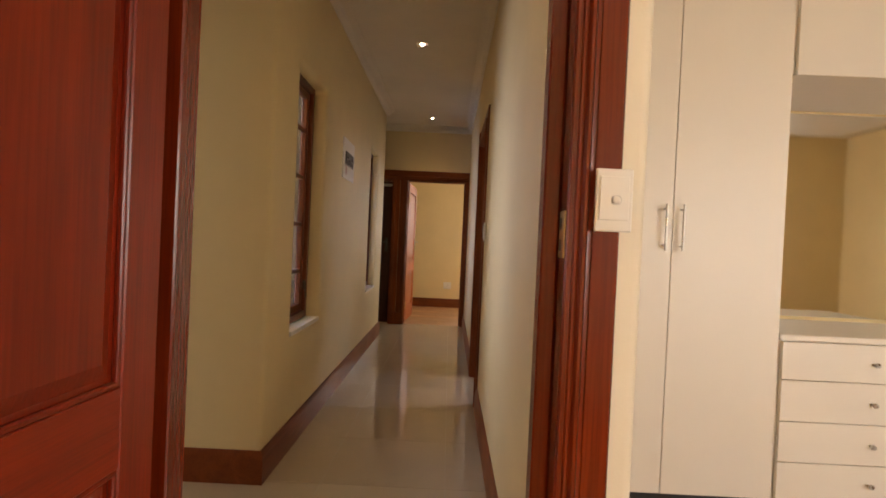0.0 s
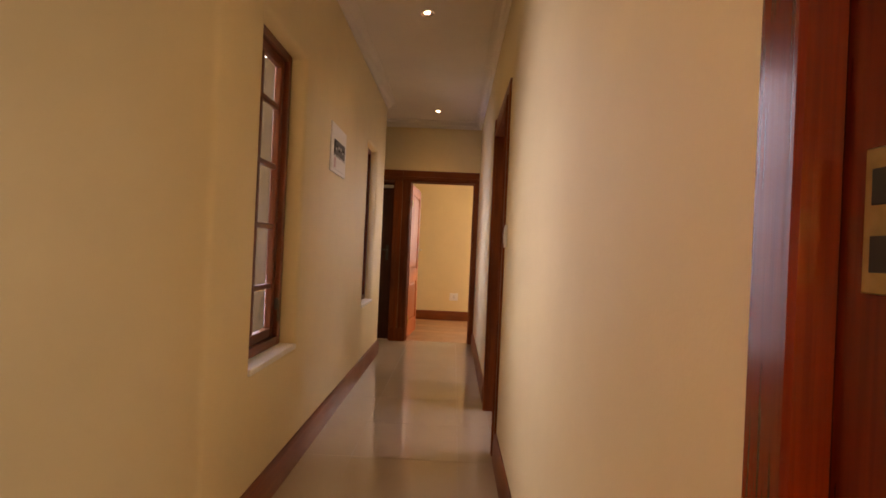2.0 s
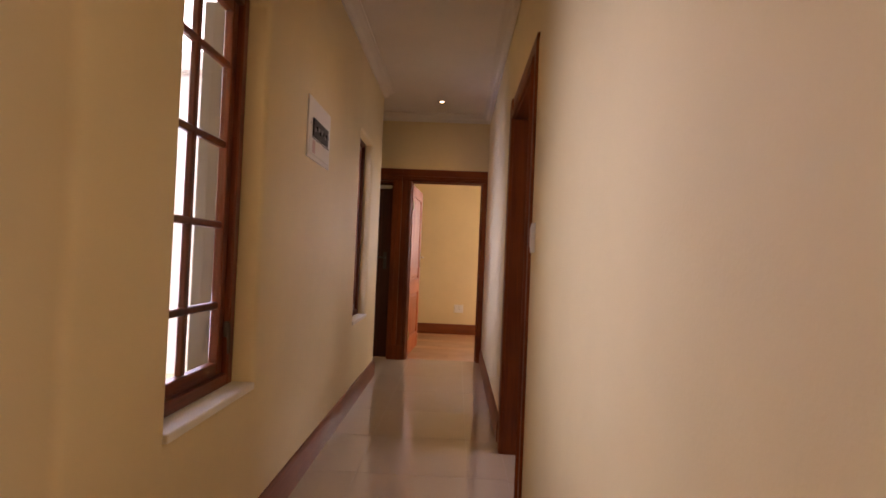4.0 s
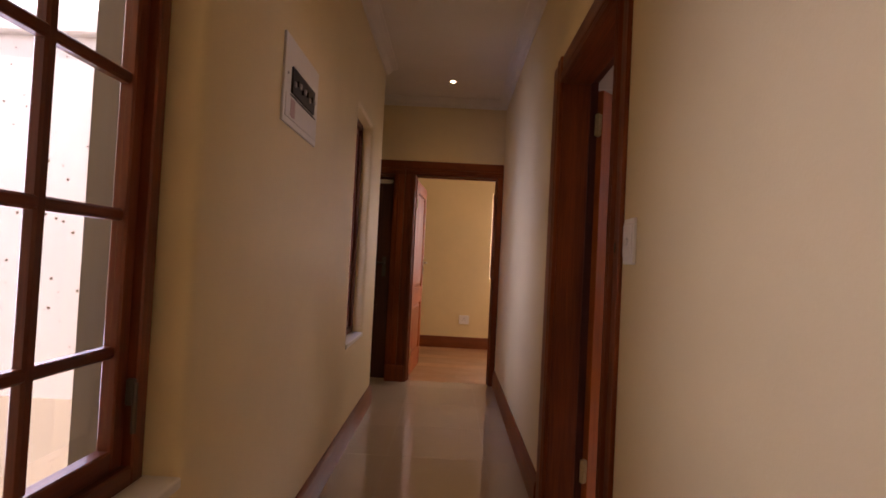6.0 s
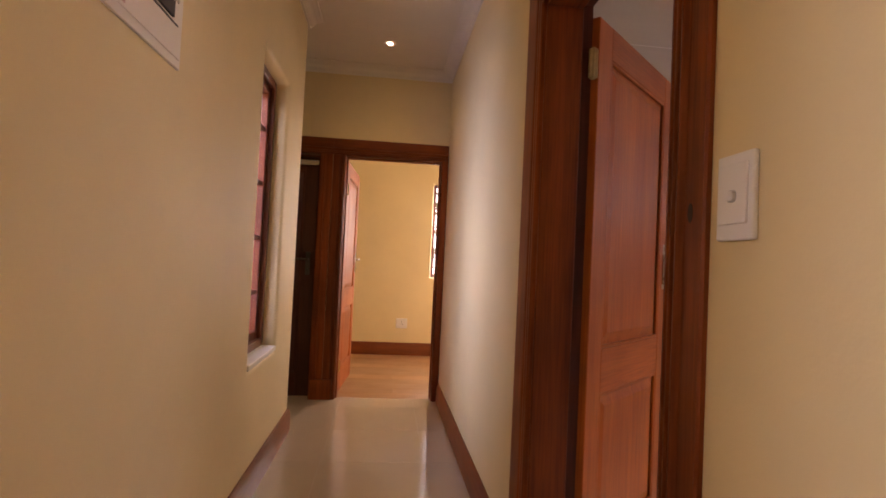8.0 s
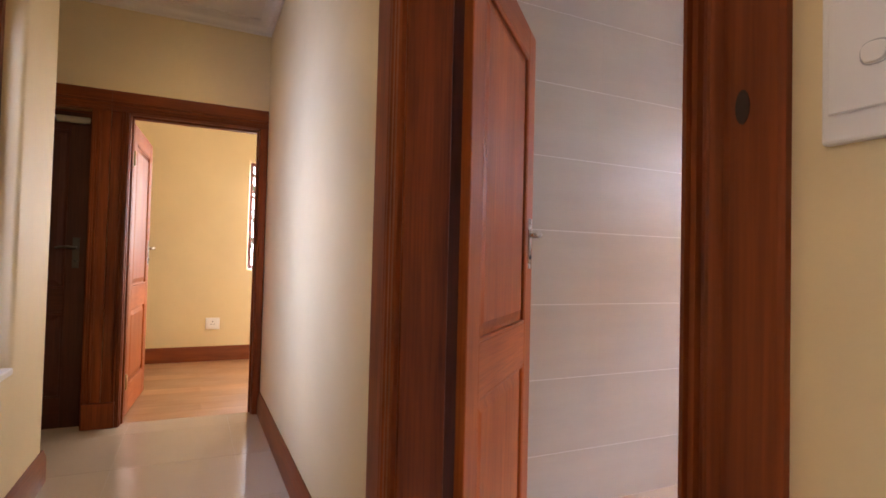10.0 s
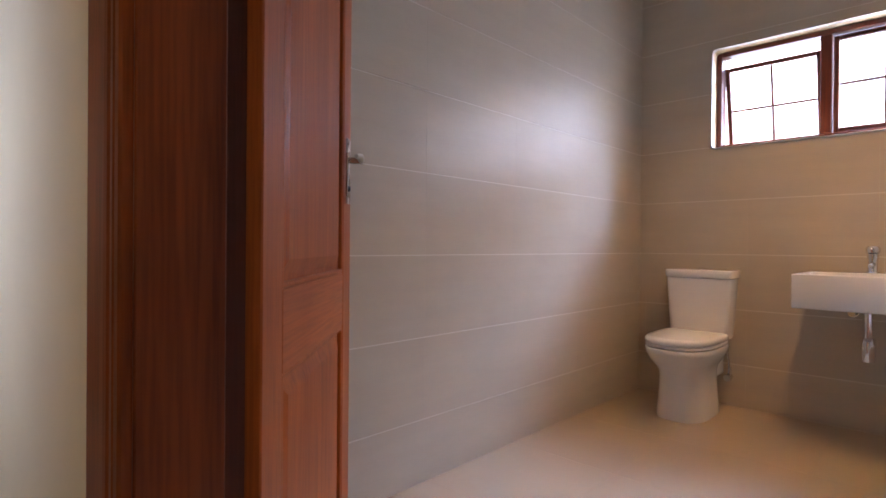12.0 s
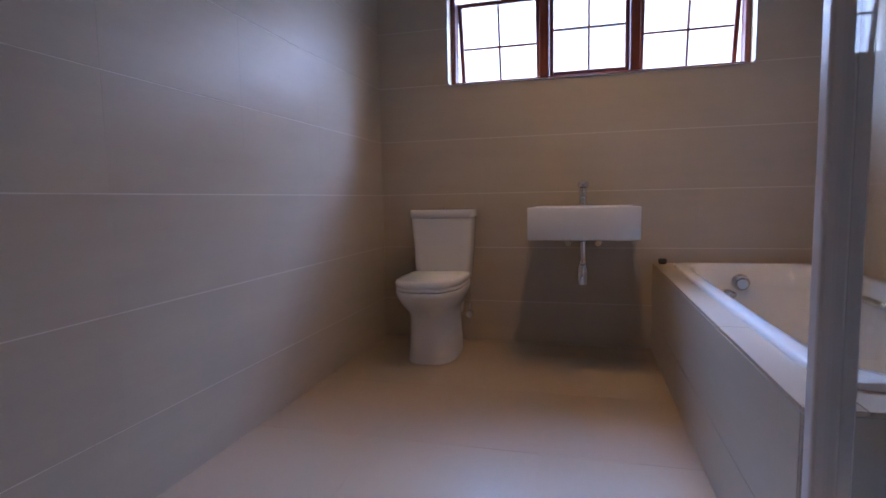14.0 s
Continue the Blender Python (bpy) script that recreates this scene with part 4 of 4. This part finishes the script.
part("shell", loft(bmesh.new(), [oval(0, 0, BZ + 0.001, hx, hy, 14, 64), oval(0, 0, BZ + 0.014, hx - 0.002, hy - 0.002, 14, 64), oval(0, 0, BZ + 0.018, hx - 0.010, hy - 0.010, 12, 64),
     oval(0, 0, BZ + 0.018, hx - 0.040, hy - 0.040, 8, 64), oval(0, 0, BZ + 0.010, hx - 0.058, hy - 0.058, 6, 64), oval(0, 0, BZ - 0.10, hx - 0.095, hy - 0.075, 4.5, 64),
     oval(0, 0, BZ - 0.28, hx - 0.16, hy - 0.10, 4, 64), oval(0, 0, BZ - 0.38, hx - 0.26, hy - 0.16, 3.5, 64), oval(0, 0, BZ - 0.40, hx - 0.45, hy - 0.28, 3, 64)], False), ACRYLIC, tub, "", 60)
fl = tub.children[0].data
bm = bmesh.new()
bm.from_mesh(fl)
edge = [e for e in bm.edges if e.is_boundary and e.verts[0].co.z < 0.2]
bmesh.ops.contextual_create(bm, geom=edge)
bm.to_mesh(fl)
bm.free()
bm = bmesh.new()
rod(bm, (hx - 0.080, 0.04, 0.437), (hx - 0.112, 0.04, 0.433), 0.042, 0.040, 24)
cap = part("overflow_cap", bm, BRUSHED, tub, "round chrome overflow cap", 40)
bm = bmesh.new()
rod(bm, (hx - 0.112, 0.04, 0.433), (hx - 0.132, 0.04, 0.431), 0.030, 0.026, 24)
part("dial", bm, CHROME, cap, "", 40)
bm = bmesh.new()
loft(bm, [[(hx - 0.135 - d, 0.115 + x, 0.375 + z) for x, z, _ in oval(0, 0, 0, r, r * 0.55, 2, 24)] for d, r in ((-0.03, 0.045), (0.010, 0.045), (0.018, 0.036), (0.020, 0.012))])
part("bath_spout", bm, BRUSHED, tub, "chrome oval spout in the tub's end", 40)
for sx, yy in ((0.28, -hy + 0.062),):
    bm = bmesh.new()
    rod(bm, (sx - 0.10, yy + 0.004, 0.455), (sx - 0.07, yy + 0.032, 0.458), 0.013)
    rod(bm, (sx - 0.07, yy + 0.032, 0.458), (sx + 0.07, yy + 0.032, 0.458), 0.017)
    rod(bm, (sx + 0.10, yy + 0.004, 0.455), (sx + 0.07, yy + 0.032, 0.458), 0.013)
    part("grip", bm, CHROME, tub, "chrome grip on the tub's side", 40)
plug = thing("bath_plug", "small black rubber plug lying on the bath ledge", "plug", pose(XW - 0.045, 3.885, BZ))
part("stopper", loft(bmesh.new(), [oval(0, 0, z, r, r, 2, 20) for z, r in ((0.0, 0.019), (0.012, 0.023), (0.024, 0.024), (0.030, 0.020), (0.031, 0.006))]), RUBBER, plug, "", 50)

shower = thing("shower_enclosure", "glass shower enclosure with pale aluminium posts", "shower", pose(0, 0, 0))
SY = 3.945
part("post", boxed(1.440, 1.478, SY - 0.020, SY + 0.020, 0.0, 2.02, bevel=0.006, seg=2), ALUMINIUM, shower)
part("post", boxed(XB + 0.014, XB + 0.050, SY - 0.02, SY + 0.02, 0.06, 2.0, bevel=0.004), ALUMINIUM, shower)
part("gasket", boxed(1.474, 1.484, SY - 0.032, SY - 0.0205, 0.06, 1.99), RUBBER, shower, "dark rubber seal")
part("post", boxed(1.482, 1.504, SY - 0.058, SY - 0.033, 0.06, 2.0, bevel=0.003), ALUMINIUM, shower)
part("top_rail", boxed(XB + 0.05, 1.440, SY - 0.018, SY + 0.018, 1.97, 2.0, bevel=0.003), ALUMINIUM, shower)
part("top_rail", boxed(1.482, 1.504, YS + 0.002, SY - 0.058, 1.97, 2.0, bevel=0.003), ALUMINIUM, shower)
part("bottom_rail", boxed(XB + 0.05, 1.440, SY - 0.018, SY + 0.018, 0.06, 0.085, bevel=0.003), ALUMINIUM, shower)
for args in ((XB + 0.05, 1.440, SY - 0.003, SY + 0.003, 0.085, 1.97), (1.490, 1.496, YS + 0.004, SY - 0.058, 0.085, 1.97)):
    p = part("pane", boxed(*args), GLASS, shower, "clear glass pane")
    p.visible_shadow = False
bm = boxed(XB + 0.014, 1.535, YS + 0.002, SY + 0.022, 0.001, 0.06, bevel=0.008)
part("tray", bm, CERAMIC, shower, "white shower tray")

# ---------- bedroom wardrobe ----------
WF, WB = 2.36, YS - 0.122
ward = thing("wardrobe", "tall white two-door built-in wardrobe with bar handles", "wardrobe", pose(0, 0, 0))
part("body", boxed(0.625, 1.555, WF + 0.019, WB, 0.16, 2.72), LACQUER, ward)
part("plinth", boxed(0.625, 1.555, WF + 0.06, WB, 0.0, 0.16), RUBBER, ward, "dark recessed plinth")


def bar_handle(parent, x, y, z0, z1):
    bm = bmesh.new()
    rod(bm, (x, y - 0.032, z0), (x, y - 0.032, z1), 0.0055)
    for z in (z0 + 0.02, z1 - 0.02):
        rod(bm, (x, y, z), (x, y - 0.032, z), 0.0045)
    part("handle", bm, BRUSHED, parent, "brushed steel bar handle", 40)


for a, b, hxx in ((0.628, 1.0835, 1.047), (1.0865, 1.5535, 1.118)):
    dd = part("door", boxed(a, b, WF, WF + 0.018, 0.165, 2.70, bevel=0.0015), LACQUER, ward)
    bar_handle(dd, hxx, WF, 1.195, 1.39)

van = thing("dressing_table", "white built-in dressing table with four drawers", "dressing table", pose(0, 0, 0))
part("body", boxed(1.560, 2.55, WF + 0.022, WB, 0.16, 0.838), LACQUER, van)
part("plinth", boxed(1.560, 2.55, WF + 0.06, WB, 0.0, 0.16), RUBBER, van, "dark recessed plinth")
part("counter", boxed(1.560, 2.55, WF - 0.004, WB, 0.839, 0.866, bevel=0.004), LACQUER, van)
zz = [0.165, 0.325, 0.498, 0.674, 0.836]
for z0, z1 in zip(zz, zz[1:]):
    dr = part("drawer", boxed(1.573, 2.333, WF, WF + 0.018, z0 + 0.0015, z1 - 0.0015, bevel=0.0015), LACQUER, van)
    bm = bmesh.new()
    rod(bm, (1.957, WF, (z0 + z1) / 2), (1.957, WF - 0.018, (z0 + z1) / 2), 0.005)
    rod(bm, (1.957, WF - 0.018, (z0 + z1) / 2), (1.957, WF - 0.027, (z0 + z1) / 2), 0.011, 0.009)
    part("knob", bm, BRUSHED, dr, "small steel knob", 40)
upper = thing("wall_cupboard", "white built-in cupboard above the dressing table", "cupboard", pose(0, 0, 0))
part("body", boxed(1.560, 2.55, WF + 0.019, WB, 1.960, 2.72), LACQUER, upper)
for a, b in ((1.5735, 2.055), (2.058, 2.548)):
    part("door", boxed(a, b, WF, WF + 0.018, 1.957, 2.70, bevel=0.0015), LACQUER, upper)
mir = thing("wall_mirror", "plain frameless mirror behind the dressing table", "mirror", pose(0, 0, 0))
part("glass", boxed(1.575, 2.545, WB - 0.008, WB - 0.003, 0.885, 1.945), MIRROR, mir)

# ---------- outdoors ----------
bm = bmesh.new()
loft(bm, [[(60 * math.cos(a), 4 + 60 * math.sin(a), z) for a in [math.pi * k / 12 for k in range(24)]] for z in (-0.1, 43.0)], False)
structure("backdrop_sky", bm, HAZE, "bright white hazy sky in the distance", "sky")
structure("ground", boxed(-400, 400, -400, 400, -0.30, -0.12), GROUND, "dry brown garden soil", "ground")
yard = structure("courtyard_wall", wall_mesh("x", 6.44, 6.555, -7.5, -0.93, -0.12, 2.80), WHITE_PLASTER, "white plastered courtyard wall with dark specks", "wall")
part("coping", boxed(-7.5, -1.30, 6.36, 6.555, 2.80, 2.98, bevel=0.015), WHITE_PLASTER, yard)
structure("courtyard_wall_west", wall_mesh("y", -7.7, -7.5, -2, 6.76, -0.12, 2.9), WHITE_PLASTER, "white plastered courtyard wall", "wall")
rng = random.Random(5)
bm = bmesh.new()
for _ in range(130):
    x, z, s = rng.uniform(-5.6, -2.6), 2.75 - 2.6 * rng.random() ** 1.2, rng.uniform(0.004, 0.017)
    k = rng.randint(5, 7)
    pts = [(x + s * rng.uniform(0.5, 1.2) * math.cos(6.283 * i / k), z + s * rng.uniform(0.5, 1.2) * math.sin(6.283 * i / k)) for i in range(k)]
    loft(bm, [[(px, 6.441, pz) for px, pz in pts], [(px, 6.436, pz) for px, pz in pts]])
tagged(part("creeper_remains", bm, BARK, yard, "dark dried creeper specks stuck to the plaster"), kind="stuff")
paving = structure("courtyard_paving", boxed(-7.5, -0.93, 2.84, 6.56, -0.13, -0.051), SHADE_AND_JOINT_GREY, "pale square concrete pavers", "paving")

shrub = thing("garden_tree", "leafy green garden tree outside the window", "tree", pose(1.3, 12.2, -0.12))
bm = bmesh.new()
loft(bm, [oval(0.02 * z, 0, z, 0.10 - 0.02 * z, 0.10 - 0.02 * z, 2, 12) for z in (0, 0.6, 1.2, 1.9, 2.6)])
part("trunk", bm, BARK, shrub, "", 60)
for k in range(7):
    a = k * 0.9
    part("limb", rod(bmesh.new(), (0.03, 0, 1.0 + 0.2 * k), (0.9 * math.cos(a), 0.7 * math.sin(a), 1.7 + 0.25 * k), 0.035, 0.012, 8), BARK, shrub)
verts, faces = [], []
for k in range(4200):
    c = Vector((rng.gauss(0, 0.75), rng.gauss(0, 0.55), 1.9 + rng.gauss(0, 0.7)))
    if noise.noise(c * 1.6) < -0.12:
        continue
    q = Euler((rng.uniform(0, 6), rng.uniform(0, 6), rng.uniform(0, 6))).to_quaternion()
    s, n0 = rng.uniform(0.035, 0.07), len(verts)
    verts += [c + q @ Vector(p) for p in ((-s, 0, 0), (0, s * 0.45, 0.1 * s), (s, 0, 0), (0, -s * 0.45, 0.1 * s))]
    faces.append((n0, n0 + 1, n0 + 2, n0 + 3))
me = bpy.data.meshes.new("crown")
me.from_pydata(verts, [], faces)
me.materials.append(LEAFY)
crown = new("crown", me)
crown.parent = shrub

# ---------- floors and tiles, piece by piece ----------
fc = structure("floor_corridor", boxed(-4.2, XB, 1.2, YE + 0.06, -0.12, -0.0008), FLOOR_GROUT, "polished cream porcelain tile floor", "floor")
tile_face("tile", fc, "z", -0.009, 0.009, grid(0.18, 0.6, -2.3, XR), grid(2.05, 0.6, 1.31, YE + 0.06), FLOOR_TILE, 0.002)
tile_face("tile", fc, "z", -0.009, 0.009, grid(0.18, 0.6, -4.0, -2.3), grid(2.05, 0.6, 1.33, 2.615), FLOOR_TILE, 0.002)
tile_face("tile", fc, "z", -0.009, 0.009, [XR, 0.505], grid(4.42, 0.6, 4.0, 4.83), FLOOR_TILE, 0.002)
fb = structure("floor_bathroom", boxed(XB, XW + 0.012, YS - 0.012, YT + 0.012, -0.12, -0.0008), BATH_GROUT, "matt cream bathroom tile floor", "floor")
tile_face("tile", fb, "z", -0.009, 0.009, grid(2.32, 0.6, 0.507, XW), grid(4.466, 0.6, YS, YT), BATH_FLOOR, 0.0016)
fr = structure("floor_far_room", boxed(-2.0, 3.0, YE + 0.06, 9.88, -0.12, -0.003), FLOOR_GROUT, "oak laminate plank floor", "floor")
y, k = YE + 0.06, 0
while y < 9.87:
    y2 = min(y + 0.19, 9.88)
    tile_face("plank", fr, "z", -0.009, 0.009, grid(-1.7 + 0.47 * (k % 3), 1.25, -2.0, 3.0), [y, y2], PLANK, 0.0012)
    y, k = y2, k + 1
fbed = structure("floor_bedroom", boxed(-2.5, 5.6, BACK - 0.2, 1.2, -0.12, -0.003), FLOOR_GROUT, "oak laminate plank floor", "floor")
part("underlay", boxed(XB, 5.6, 1.2, YS - 0.12, -0.12, -0.003), FLOOR_GROUT, fbed)
y, k = BACK, 0
while y < 2.9:
    y2 = y + 0.19
    tile_face("plank", fbed, "z", -0.009, 0.009, grid(-1.7 + 0.47 * (k % 3), 1.25, -2.3 if y < 1.1 else XB, 5.4), [y, y2], PLANK, 0.0012)
    y, k = y2, k + 1

ZS = grid(0.26, 0.338, 0.0, HB)
TW = 0.62
b1 = structure("tiled_wall_north", wall_mesh("x", YT + 0.0012, YT + 0.012, XB, XW + 0.012, 0, HB), GROUT, "long beige rectangular wall tiles with pale joints", "wall")
tile_face("tile", b1, "y", YT + 0.008, -0.008, grid(1.69, TW, XB + 0.012, XW), ZS, BATH_TILE, 0.0035, (), 0.0003)
hole = (3.435, 5.137, 1.605, 2.225)
b2 = structure("tiled_wall_east", wall_mesh("y", XW + 0.0012, XW + 0.012, YS, YT, 0, HB, [hole]), GROUT, "beige rectangular wall tiles round the window", "wall")
tile_face("tile", b2, "x", XW + 0.008, -0.008, grid(4.93, TW, YS, YT), ZS, BATH_TILE, 0.0035, [hole], 0.0003)
b3 = structure("tiled_wall_south", wall_mesh("x", YS - 0.012, YS - 0.0012, XB, XW + 0.012, 0, HB), GROUT, "beige rectangular wall tiles", "wall")
tile_face("tile", b3, "y", YS - 0.008, 0.008, grid(1.69, TW, XB + 0.012, XW), ZS, BATH_TILE, 0.0035, (), 0.0003)
hole = (3.965, 4.855, -0.01, 2.075)
b4 = structure("tiled_wall_west", wall_mesh("y", XB + 0.0005, XB + 0.0108, YS, YT, 0, HB, [hole]), GROUT, "beige rectangular wall tiles beside the door", "wall")
tile_face("tile", b4, "x", XB + 0.004, 0.008, grid(4.93, TW, YS, YT), ZS, BATH_TILE, 0.0035, [hole], 0.0003)
tile_face("tile", sur, "y", BY1 - 0.012, 0.012, grid(1.69, TW, BX0, XW), [0, 0.20, BZ - 0.010], BATH_TILE, 0.003, (), 0.0003)
tile_face("tile", sur, "x", BX0 + 0.001, -0.010, grid(3.5, TW, YS, BY1 - 0.001), [0, 0.20, BZ - 0.010], BATH_TILE, 0.003, (), 0.0003)
tile_face("ledge_tile", sur, "z", BZ - 0.010, 0.010, grid(2.20, TW, BX0 - 0.008, XW), [ty1 - 0.02, BY1], BATH_FLOOR)
tile_face("ledge_tile", sur, "z", BZ - 0.010, 0.010, [BX0 - 0.008, tx0 + 0.02], grid(3.5, TW, YS, ty1 - 0.02), BATH_FLOOR)
tile_face("ledge_tile", sur, "z", BZ - 0.010, 0.010, [tx1 - 0.02, XW], grid(3.5, TW, YS, ty1 - 0.02), BATH_FLOOR)
tile_face("ledge_tile", sur, "z", BZ - 0.010, 0.010, grid(2.20, TW, tx0 + 0.02, tx1 - 0.02), [YS, ty0 + 0.02], BATH_FLOOR)
tile_face("paver", paving, "z", -0.055, 0.012, grid(-0.93, 0.45, -7.5, -0.93), grid(2.9, 0.45, 2.84, 6.56), PAVER, 0.014)
